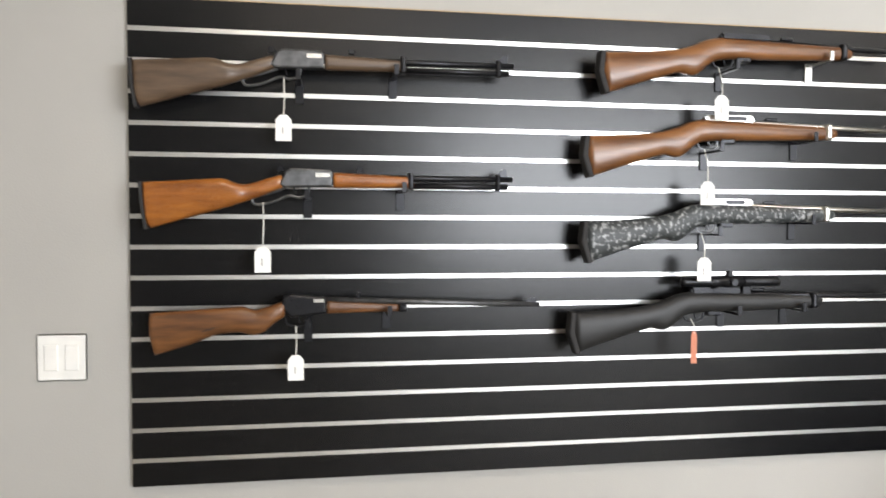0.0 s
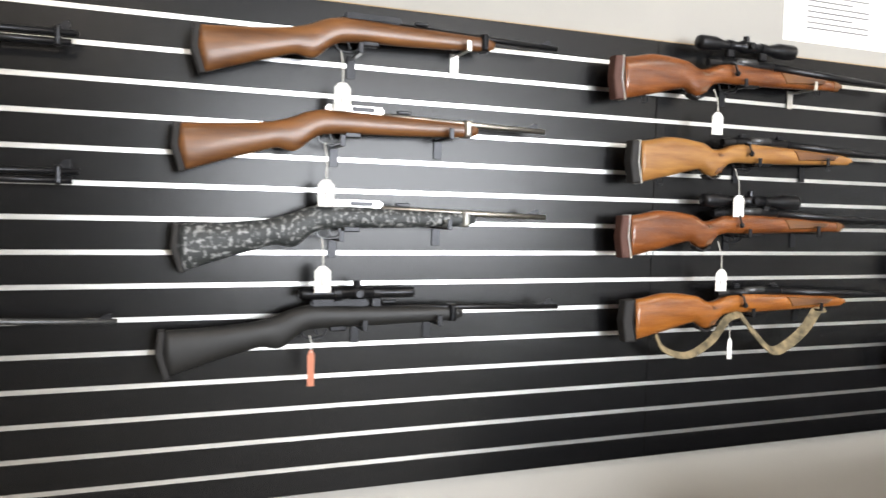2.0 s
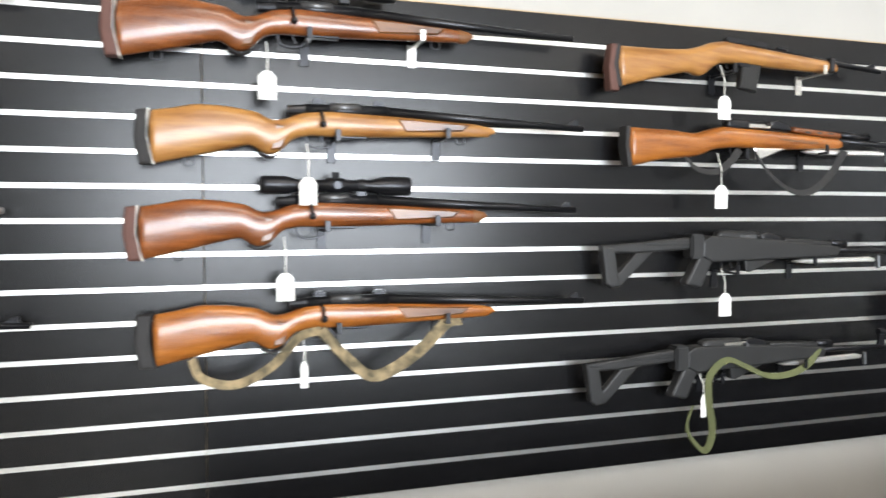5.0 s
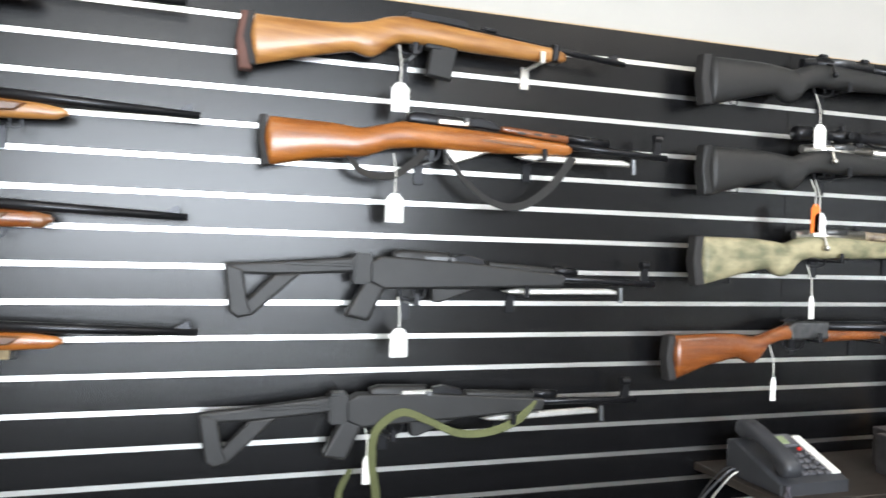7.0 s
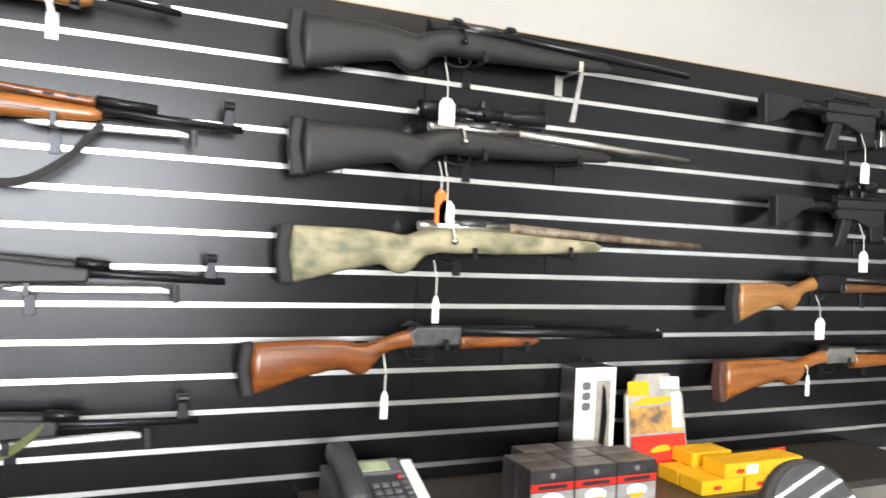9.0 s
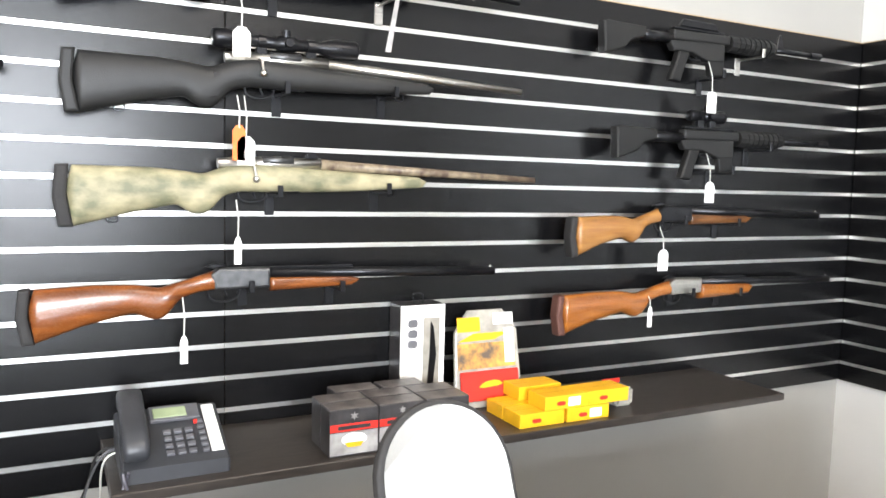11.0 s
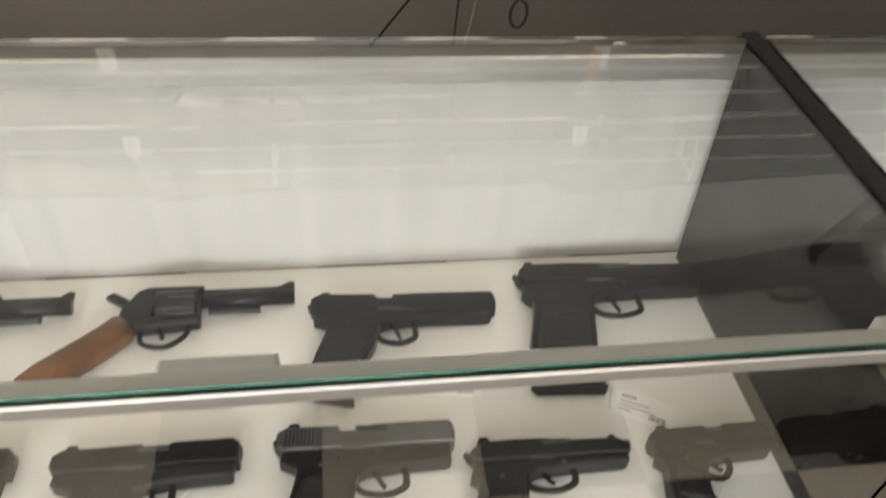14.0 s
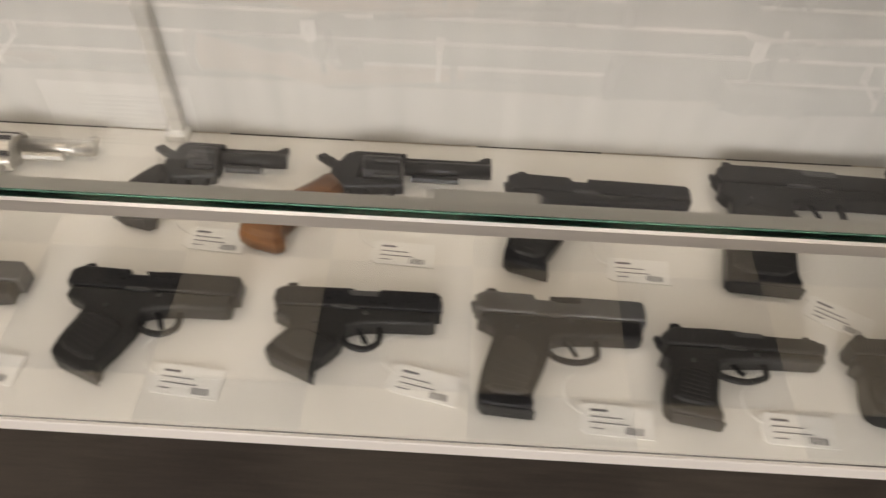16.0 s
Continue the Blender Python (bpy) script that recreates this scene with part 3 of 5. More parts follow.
def shotgun(x, z, wood, label, receiver, rx, forend, muzzle, padm, fore_wood=None):
    g = rifle("shotgun", x, z, label)
    s = rx / 0.387
    part("butt_stock", stock_bm([(a * s, b) for a, b in SHOTGUN], 0.044), wood, g, smooth=True)
    if padm:
        pad(g, 0.11, 0.02, padm)
    part("receiver", plate_bm([(rx - 0.03, 0.02), (rx - 0.01, 0.034), (rx + 0.1, 0.032), (rx + 0.1, -0.012), (rx - 0.02, -0.014)], 0.036, 0.006, 2), receiver, g)
    part("top_lever", plate_bm([(rx - 0.045, 0.034), (rx - 0.02, 0.044), (rx + 0.01, 0.038), (rx - 0.02, 0.032)], 0.009, 0.002, 1), BLUED, g)
    deep = 1.5 if receiver is STAINLESS else 1.0
    part("forend", stock_bm([(rx + 0.101, 0.01 * deep), (forend - 0.02, 0.006 * deep), (forend, -0.002), (forend - 0.015, -0.016 * deep), (rx + 0.101, -0.022 * deep)], 0.044), fore_wood or wood, g, smooth=True)
    b = part("barrel", tube_bm([(rx + 0.1, -0.0, 0.02), (muzzle, 0, 0.006)], 0.0125, 14, 0.011), BLUED, g, smooth=True)
    part("barrel_rib", box_bm(rx + 0.1, rx + 0.3, -0.004, 0.004, 0.028, 0.033), BLUED, g)
    part("bead", tube_bm([(muzzle - 0.01, 0, 0.016), (muzzle - 0.01, 0, 0.022)], 0.002, 8), STAINLESS, g)
    guard(g, rx + 0.0, -0.012, BLUED, 0.036, 0.03)
    return g


def military(x, z, wood, metal, label, folding=False, tilt=0.0, bayonet=True):
    g = rifle("semi_automatic_rifle", x, z, label, tilt)
    if not folding:
        part("stock", stock_bm(MILITARY, 0.046), wood, g, smooth=True)
        part("butt_plate", plate_bm([(-0.012, 0.0), (0.001, 0.001), (-0.002, -0.05), (0.01, -0.103), (-0.004, -0.104), (-0.014, -0.05)], 0.04, 0.003, 2), RUBBER, g)
        part("finger_groove", plate_bm(soft([(0.47, -0.012), (0.6, -0.018), (0.6, -0.024), (0.47, -0.018)]), 0.0446), WALNUT, g)
        zo = 0.0
    else:
        zo = 0.006
        part("stock", plate_bm([(0.3, 0.012), (0.325, 0.026), (0.5, 0.02), (0.76, -0.002), (0.765, -0.012), (0.76, -0.03), (0.5, -0.04), (0.33, -0.046), (0.3, -0.03)], 0.04, 0.005, 2), wood, g)
        part("grip", plate_bm([(0.292, -0.026), (0.336, -0.04), (0.305, -0.108), (0.296, -0.116), (0.252, -0.106), (0.252, -0.098)], 0.034, 0.009, 3), wood, g)
        part("hinge", box_bm(0.262, 0.304, -0.022, 0.022, -0.036, 0.03, 0.005, 2), metal, g)
        arm = part("folding_stock_arm", plate_bm([(0.0, 0.0), (0.09, 0.006), (0.27, 0.022), (0.27, -0.012), (0.14, -0.02), (0.1, -0.022), (0.03, -0.022)], 0.022, 0.006, 2), wood, g)
        part("arm_rib", box_bm(0.12, 0.26, -0.0135, -0.0112, 0.0, 0.007, 0.001), metal, arm)
        part("folding_stock_plate", plate_bm([(-0.002, 0.0), (0.036, -0.012), (0.046, -0.07), (0.058, -0.106), (0.028, -0.112), (0.012, -0.1)], 0.028, 0.005, 2), wood, g)
        part("folding_stock_strut", plate_bm([(0.1, -0.02), (0.155, -0.016), (0.056, -0.108), (0.03, -0.092)], 0.022, 0.005, 2), wood, g)
    o = 0.05 if folding else 0.0
    part("receiver_cover", plate_bm([(0.3 + o, 0.01 + zo), (0.302 + o, 0.03 + zo), (0.32 + o, 0.036 + zo), (0.43 + o, 0.032 + zo), (0.43 + o, 0.008)], 0.03, 0.009, 3), metal if folding else BLUED, g, smooth=True)
    part("bolt_carrier", box_bm(0.37 + o, 0.44 + o, -0.0165, -0.013, 0.012, 0.024 + zo, 0.002), STAINLESS if bayonet else GREY_STEEL, g)
    part("charging_handle", tube_bm([(0.43 + o, -0.012, 0.022), (0.43 + o, -0.034, 0.024)], 0.005, 8), GREY_STEEL, g)
    part("rear_sight", plate_bm([(0.44 + o, 0.014), (0.445 + o, 0.032), (0.47 + o, 0.036), (0.51 + o, 0.026), (0.52 + o, 0.01)], 0.02, 0.003, 2), BLUED, g)
    part("handguard", plate_bm([(0.52 + o, 0.008), (0.525 + o, 0.022), (0.69 + o, 0.012), (0.69 + o, -0.006)], 0.032, 0.01, 3), wood if folding else REDWOOD, g, smooth=True)
    for i in range(3):
        part("vent_slot", plate_bm(soft([(0.56 + o + i * 0.04, 0.011), (0.58 + o + i * 0.04, 0.01), (0.58 + o + i * 0.04, 0.005), (0.56 + o + i * 0.04, 0.006)]), 0.0325), RUBBER, g)
    part("gas_tube", tube_bm([(0.69 + o, 0, 0.008), (0.8, 0, 0.002)], 0.01, 12), BLUED, g, smooth=True)
    barrel(g, 0.69, 0.965 + o, -0.01, 0.009, BLUED, -0.02, 0.0075)
    part("front_sight", plate_bm([(0.922 + o, -0.026), (0.93 + o, 0.02), (0.944 + o, 0.02), (0.95 + o, -0.026)], 0.01, 0.001, 1), BLUED, g)
    part("sight_hood", lathe_bm([(0.926 + o, 0.0095), (0.947 + o, 0.0095)], 14), BLUED, g).location = (0, 0, 0.026)
    part("magazine", plate_bm([(0.39 + o, -0.04), (0.5 + o, -0.04), (0.41 + o, -0.074), (0.395 + o, -0.072)], 0.026, 0.004, 2), POLY_GREY if folding else STAINLESS, g, "" if folding else "bright steel magazine")
    part("bayonet", plate_bm([(0.56 + o, -0.044), (0.6 + o, -0.037), (0.84 + o, -0.033), (0.86 + o, -0.038), (0.86 + o, -0.048), (0.62 + o, -0.052), (0.58 + o, -0.05)], 0.012, 0.003, 1), ALUMINIUM, g, "bright folded bayonet")
    part("bayonet_lug", tube_bm([(0.87 + o, -0.004, -0.03), (0.872 + o, -0.004, -0.066)], 0.006, 8), GREY_STEEL, g)
    guard(g, 0.35 + o, -0.044, BLUED, 0.03)
    return g


def tactical(x, z, label, scoped):
    g = rifle("tactical_rifle", x, z, label)
    part("butt_stock", plate_bm([(0, 0.012), (0.02, 0.016), (0.15, 0.012), (0.15, -0.016), (0.1, -0.03), (0.075, -0.054), (0.03, -0.07), (0.006, -0.074)], 0.034, 0.007, 3), POLYMER, g)
    part("buffer_tube", tube_bm([(0.12, 0, -0.008), (0.26, 0, -0.008)], 0.0145, 14), BLUED, g, smooth=True)
    part("lower_receiver", plate_bm([(0.24, -0.012), (0.46, -0.006), (0.46, -0.06), (0.4, -0.064), (0.33, -0.042), (0.26, -0.042)], 0.026, 0.005, 2), POLY_GREY, g)
    part("upper_receiver", plate_bm([(0.25, -0.013), (0.255, 0.018), (0.48, 0.02), (0.48, -0.008)], 0.03, 0.006, 2), POLY_GREY, g)
    part("grip", plate_bm([(0.28, -0.04), (0.322, -0.042), (0.29, -0.13), (0.25, -0.126)], 0.028, 0.008, 3), POLYMER, g)
    part("magazine", plate_bm([(0.4, -0.058), (0.46, -0.056), (0.464, -0.1), (0.408, -0.104)], 0.022, 0.003, 1), POLYMER, g)
    hgd = part("handguard", lathe_bm([(0.48, 0.024), (0.5, 0.026), (0.66, 0.024), (0.68, 0.018)], 12), POLYMER, g)
    for i in range(7):
        part("handguard_rib", lathe_bm([(0.51 + i * 0.022, 0.0275), (0.52 + i * 0.022, 0.0275)], 12), POLYMER, hgd)
    barrel(g, 0.68, 0.87, 0.0, 0.009)
    part("flash_hider", lathe_bm([(0.85, 0.0105), (0.9, 0.0105)], 12), BLUED, g)
    guard(g, 0.352, -0.042, BLUED, 0.028, 0.02)
    part("front_sight", plate_bm([(0.69, 0.0), (0.7, 0.05), (0.712, 0.05), (0.73, 0.0)], 0.008, 0.002, 1), BLUED, g) if not scoped else None
    part("sight_rail", box_bm(0.26, 0.46, -0.009, 0.009, 0.02, 0.028, 0.002), BLUED, g)
    if scoped:
        scope(g, 0.28, 0.42, 0.06, 0.018)
    else:
        part("carry_handle", plate_bm([(0.28, 0.028), (0.3, 0.052), (0.42, 0.05), (0.44, 0.028)], 0.016, 0.003, 1), BLUED, g)
    return g


lever_rifle(0.025, 1.784, WALNUT_DULL, "lever-action rifle with worn dull walnut stock and grey receiver", GREY_STEEL)
lever_rifle(0.045, 1.498, ORANGE_WOOD, "lever-action rifle with glossy orange-brown stock and grey receiver", GREY_STEEL, 0.9)
g = rifle("self_loading_rifle", 0.06, 1.186, "old self-loading rifle with slotted walnut stock and thin barrel")
part("butt_stock", stock_bm(PISTOL_LEVER, 0.042), WALNUT, g, smooth=True)
part("loading_slot", plate_bm(soft([(0.115, -0.04), (0.175, -0.016), (0.182, -0.024), (0.125, -0.046)], 2), 0.0405), RUBBER, g)
part("receiver", plate_bm([(0.305, 0.01), (0.312, 0.036), (0.33, 0.042), (0.415, 0.034), (0.415, -0.006), (0.33, -0.016)], 0.03, 0.006, 2), BLUED, g)
part("maker_plate", box_bm(0.385, 0.41, -0.0162, -0.0152, 0.022, 0.03), STAINLESS, g)
part("forend", stock_bm([(0.416, 0.026), (0.595, 0.014), (0.596, -0.004), (0.416, -0.008)], 0.036), WALNUT, g, smooth=True)
part("forend_tip", plate_bm([(0.5955, 0.015), (0.615, 0.014), (0.615, -0.004), (0.5955, -0.005)], 0.035, 0.008, 3), BLUED, g)
barrel(g, 0.41, 0.96, 0.026, 0.0085, GREY_STEEL, 0.008, 0.0065)
sights(g, 0.945, 0.014, 0.012)
part("rear_sight", box_bm(0.49, 0.5, -0.006, 0.006, 0.03, 0.044, 0.002), BLUED, g)
guard(g, 0.345, -0.012)
carbine(1.182, 1.846, BIRCH, BLUED, "carbine with brown birch stock and blued barrel")
carbine(1.142, 1.63, BIRCH, STAINLESS, "carbine with brown birch stock and stainless barrel", 0.9, STAINLESS)
carbine(1.142, 1.408, DIGI, STAINLESS, "carbine with grey digital camouflage stock and stainless barrel", 0.91)
carbine(1.112, 1.172, POLY_GREY, BLUED, "carbine with black synthetic stock and slim scope", 0.985, BLUED, True)
bolt_rifle(2.268, 1.875, REDWOOD, BLUED, "glossy red-brown bolt-action rifle with large black scope", scoped=(0.255, 0.6, 0.066), padm=RED_RUBBER, muzzle=1.06, sight=False)
bolt_rifle(2.33, 1.652, HONEY, BLUED, "bolt-action rifle with pale honey-coloured stock and chequering", muzzle=1.03)
bolt_rifle(2.305, 1.447, REDWOOD, BLUED, "bolt-action rifle with red-brown stock and slim scope", scoped=(0.255, 0.6, 0.05), padm=RED_RUBBER, muzzle=1.035)
bolt_rifle(2.33, 1.215, ORANGE_WOOD, BLUED, "orange-brown bolt-action rifle with camouflage sling", muzzle=1.035, padt=0.03)
g = carbine(3.455, 1.864, HONEY, BLUED, "honey-coloured carbine with black box magazine", 0.87, tilt=-3.2)
part("box_magazine", plate_bm([(0.385, -0.0), (0.445, -0.002), (0.435, -0.075), (0.378, -0.07)], 0.022, 0.003, 1), POLYMER, g)
pad(g, 0.118, 0.022, RED_RUBBER)
military(3.488, 1.658, ORANGE_WOOD, BLUED, "military rifle with orange-brown stock, bayonet and black sling", tilt=-0.6)
military(3.415, 1.352, POLY_GREY, POLY_GREY, "black folding-stock military rifle with dull bayonet", True, -0.8, False)
military(3.372, 1.046, POLY_GREY, POLY_GREY, "black folding-stock military rifle with bright bayonet and green sling", True, 0.6)
bolt_rifle(4.565, 1.893, POLY_GREY, BLUED, "black synthetic bolt-action rifle with blued barrel", STRAIGHT, muzzle=1.04, sight=False)
bolt_rifle(4.575, 1.668, POLY_GREY, STAINLESS, "black synthetic bolt-action rifle with scope and stainless barrel", STRAIGHT, muzzle=1.045, scoped=(0.265, 0.59, 0.052), sight=False, padm=POLYMER)
bolt_rifle(4.56, 1.441, CAMO, STAINLESS, "tan camouflage bolt-action rifle with patterned barrel", STRAIGHT, muzzle=1.11, sight=False, barrel_mat=CAMO_BROWN)
shotgun(4.488, 1.192, REDWOOD, "break-action shotgun with red-brown stock and grey receiver", GREY_STEEL, 0.375, 0.69, 1.065, RUBBER)
tactical(5.87, 1.862, "black tactical rifle with carry handle", False)
tactical(5.93, 1.58, "black tactical rifle with short scope", True)
shotgun(5.81, 1.338, HONEY, "pump shotgun with yellow-brown stock and dark receiver", BLUED, 0.32, 0.68, 1.0, RUBBER, WALNUT)
shotgun(5.775, 1.122, ORANGE_WOOD, "over-under shotgun with orange-brown stock and silver receiver", STAINLESS, 0.41, 0.74, 1.11, RED_RUBBER)

# hooks under each gun: place of the gun and heights of its underside
HOOKS = [(0.025, 1.784, 0.385, -0.034, 0.62, -0.014), (0.045, 1.498, 0.385, -0.034, 0.62, -0.014), (0.06, 1.186, 0.37, -0.038, 0.57, -0.007)]
HOOKS += [(1.182, 1.846, 0.36, -0.03, 0.63, 0.001), (1.142, 1.63, 0.36, -0.03, 0.63, 0.001), (1.142, 1.408, 0.36, -0.03, 0.63, 0.001), (1.112, 1.172, 0.45, -0.006, 0.64, 0.001)]
HOOKS += [(a, b, 0.4, -0.05, 0.66, -0.038) for a, b in ((2.268, 1.875), (2.33, 1.652), (2.305, 1.447), (2.33, 1.215))]
HOOKS += [(3.455, 1.864, 0.34, -0.05, 0.64, -0.038), (3.488, 1.658, 0.35, -0.072, 0.62, -0.052), (3.415, 1.352, 0.4, -0.078, 0.66, -0.06), (3.372, 1.046, 0.4, -0.066, 0.68, -0.042)]
HOOKS += [(a, b, 0.42, -0.053, 0.68, -0.042) for a, b in ((4.565, 1.893), (4.575, 1.668), (4.56, 1.441))]
HOOKS += [(4.488, 1.192, 0.43, -0.014, 0.64, -0.021), (5.87, 1.862, 0.44, -0.104, 0.6, -0.028), (5.93, 1.58, 0.44, -0.104, 0.6, -0.028), (5.81, 1.338, 0.38, -0.014, 0.6, -0.021), (5.775, 1.122, 0.46, -0.014, 0.66, -0.021)]
for i, (gx, gz, ax, az, bx, bz) in enumerate(HOOKS):
    hook(gx + ax, gz + az)
    hook(gx + bx, gz + bz, i % 4 == 3)


# ---- slings ----
def sling(lines, material, label):
    s = thing("rifle_sling", pose(0, 0, 0), label, "sling", "slings")
    for pts, w in lines:
        part("band", strap_bm(pts, w), material, s)
    return s


sling([([(2.41, -0.075, 1.116), (2.43, -0.09, 1.075), (2.5, -0.1, 1.058), (2.58, -0.1, 1.095), (2.64, -0.095, 1.155), (2.69, -0.09, 1.168)], 0.022), ([(2.69, -0.09, 1.168), (2.74, -0.1, 1.11), (2.8, -0.105, 1.06), (2.86, -0.105, 1.075), (2.93, -0.1, 1.12), (2.99, -0.085, 1.17), (3.03, -0.075, 1.176)], 0.03)], WEB_CAMO, "camouflage webbing sling hanging in loops under a rifle")
sling([([(3.66, -0.075, 1.588), (3.69, -0.085, 1.552), (3.75, -0.09, 1.545), (3.8, -0.085, 1.575), (3.83, -0.08, 1.605)], 0.02), ([(3.88, -0.08, 1.606), (3.92, -0.09, 1.545), (3.99, -0.095, 1.497), (4.06, -0.095, 1.495), (4.13, -0.09, 1.54), (4.18, -0.085, 1.6), (4.19, -0.08, 1.612)], 0.02)], WEB_BLACK, "black webbing sling hanging under a military rifle")
sling([([(3.68, -0.1, 0.92), (3.655, -0.11, 0.87), (3.67, -0.115, 0.83), (3.71, -0.115, 0.8), (3.735, -0.11, 0.85), (3.725, -0.105, 0.94), (3.735, -0.1, 1.0), (3.79, -0.095, 1.035), (3.85, -0.095, 1.015), (3.92, -0.1, 0.985), (4.0, -0.1, 0.985), (4.07, -0.095, 1.01), (4.11, -0.085, 1.05)], 0.018)], WEB_GREEN, "olive green webbing sling looped under a rifle")


# ---- tags ----
def tag(x, z, z0, kind="white"):
    t = thing("price_tag", pose(x, -0.098, z, 0, 0, 0), {"white": "white card price tag on a string", "narrow": "white card price tag seen edge-on, on a string", "orange": "orange plastic safety tag under a rifle", "pink": "faded orange card tag on a white string"}[kind], "tag", "price tags")
    w, h = {"white": (0.019, 0.062), "narrow": (0.008, 0.06), "orange": (0.014, 0.075), "pink": (0.008, 0.085)}[kind]
    m = {"white": PAPER, "narrow": PAPER, "orange": ORANGE_TAG, "pink": PINK_TAG}[kind]
    part("card", plate_bm([(-w, -h), (w, -h), (w, -0.012), (w * 0.45, 0), (-w * 0.45, 0), (-w, -0.012)], 0.0012), m, t)
    part("string", tube_bm([(0, 0, -0.006), (0.002, 0.004, (z0 - z) / 2), (0.0, 0.02, z0 - z)], 0.0014, 6), STRING, t)
    if kind == "white":
        part("print_line", box_bm(-0.004, 0.0, -0.001, -0.0007, -0.046, -0.028), CARD_GREY, t)


for x, z, z0, k in ((0.375, 1.66, 1.75, "white"), (0.325, 1.345, 1.452, "white"), (0.402, 1.082, 1.15, "white"), (1.5, 1.74, 1.815, "white"), (1.465, 1.515, 1.6, "white"), (1.46, 1.315, 1.38, "white"), (1.435, 1.12, 1.15, "pink"), (2.575, 1.743, 1.81, "white"), (2.662, 1.513, 1.59, "white"), (2.61, 1.3, 1.38, "white"), (2.65, 1.1, 1.15, "narrow"), (3.765, 1.745, 1.83, "white"), (3.76, 1.508, 1.595, "white"), (3.778, 1.218, 1.285, "white"), (3.715, 0.945, 1.0, "narrow"), (4.895, 1.742, 1.825, "white"), (4.905, 1.512, 1.6, "white"), (4.89, 1.535, 1.6, "orange"), (4.888, 1.295, 1.375, "narrow"), (4.775, 1.085, 1.17, "narrow"), (6.268, 1.71, 1.8, "white"), (6.28, 1.445, 1.53, "white"), (6.11, 1.245, 1.31, "white"), (6.07, 1.08, 1.12, "narrow")):
    tag(x, z, z0, k)
st = thing("luggage_strap", pose(5.25, -0.085, 1.80), "dark cloth key strap hanging beside a rifle", "strap")
part("band", plate_bm([(-0.02, -0.075), (-0.006, -0.075), (0.014, 0.05), (0.004, 0.05)], 0.003), CARD_GREY, st)

# ---- shelf and goods ----
shelf = thing("wall_shelf", pose(4.615, 0, 0.83), "black wooden shelf on brackets along the slat wall", "shelf")
part("board", box_bm(0, 1.765, -0.325, -0.001, 0, 0.02, 0.002), BLACK_BASE, shelf)
for bx in (0.2, 0.66, 0.8, 1.25, 1.4, 1.7):
    part("bracket", plate_bm([(0, 0), (-0.29, 0), (-0.29, -0.012), (-0.03, -0.05), (0, -0.07)], 0.012, 0.002, 1), BLUED, shelf).matrix_local = pose(bx, -0.002, 0, 0, 0, 90)

ph = thing("desk_phone", pose(4.63, -0.29, 0.85), "charcoal office desk phone with looped cord on black shelf", "telephone")
base = part("base", plate_bm([(0, 0), (0.19, 0), (0.19, 0.085), (0.165, 0.092), (0.0, 0.028)], 0.2, 0.006, 2), PHONE_GREY, ph)
base.matrix_local = Matrix.Translation((0.105, 0, 0)) @ Matrix.Rotation(radians(90), 4, "Z")
slope = math.atan2(0.064, 0.165)
FACE = Matrix.Translation((0, 0.0, 0.031)) @ Matrix.Rotation(slope, 4, "X")


def on_face(name, x0, x1, y0, y1, h, m, label=""):
    o = part(name, box_bm(x0, x1, y0, y1, -0.002, h, 0.0015), m, ph, label)
    o.matrix_local = FACE
    return o


on_face("screen_bezel", 0.068, 0.165, 0.125, 0.172, 0.006, KEY_GREY)
on_face("screen", 0.075, 0.14, 0.132, 0.163, 0.0075, LCD, "green grey display")
for i in range(4):
    for j in range(3):
        on_face("key", 0.088 + j * 0.021, 0.103 + j * 0.021, 0.022 + i * 0.021, 0.034 + i * 0.021, 0.005, KEY_GREY)
for i in range(6):
    on_face("side_key", 0.155, 0.168, 0.02 + i * 0.018, 0.03 + i * 0.018, 0.005, KEY_GREY)
on_face("name_card", 0.172, 0.196, 0.02, 0.165, 0.004, PAPER, "white index card strip")
on_face("message_lamp", 0.15, 0.158, 0.11, 0.118, 0.006, RED)
hs = part("handset", plate_bm(soft([(0.0, 0.0), (0.035, -0.004), (0.05, 0.018), (0.14, 0.02), (0.155, -0.002), (0.19, 0.0), (0.195, 0.03), (0.17, 0.048), (0.02, 0.046), (-0.004, 0.03)]), 0.048, 0.012, 3), PHONE_GREY, ph, smooth=True)
hs.matrix_local = Matrix.Translation((0.032, -0.004, 0.04)) @ Matrix.Rotation(slope, 4, "X") @ Matrix.Rotation(radians(90), 4, "Z")
# the cord hangs doubled, twisted round itself, and ends in a small loop
cord = []
for i in range(60):
    u = i / 59
    cord.append((0.012 - 0.014 * u + 0.0045 * math.cos(u * 22), -0.016 + 0.0045 * math.sin(u * 22), 0.03 - 0.255 * u))
for i in range(1, 18):
    a = math.pi * 0.5 + i / 18 * 2 * math.pi
    cord.append((-0.002 + 0.017 * math.cos(a) * (1 if i < 17 else 0.3), -0.016, -0.256 + 0.03 * math.sin(a)))
for i in range(60):
    u = 1 - i / 59
    cord.append((0.012 - 0.014 * u - 0.0045 * math.cos(u * 22), -0.016 - 0.0045 * math.sin(u * 22), 0.03 - 0.255 * u))
part("twisted_cord", tube_bm(cord, 0.0032, 6), CORD, ph, "grey-violet twisted cord")


def cable(ctrl, r, m, label):
    c = thing("cable", pose(0, 0, 0), label, "cable", "cables under the shelf")
    part("lead", tube_bm(curve_pts(ctrl, 8), r, 6), m, c)


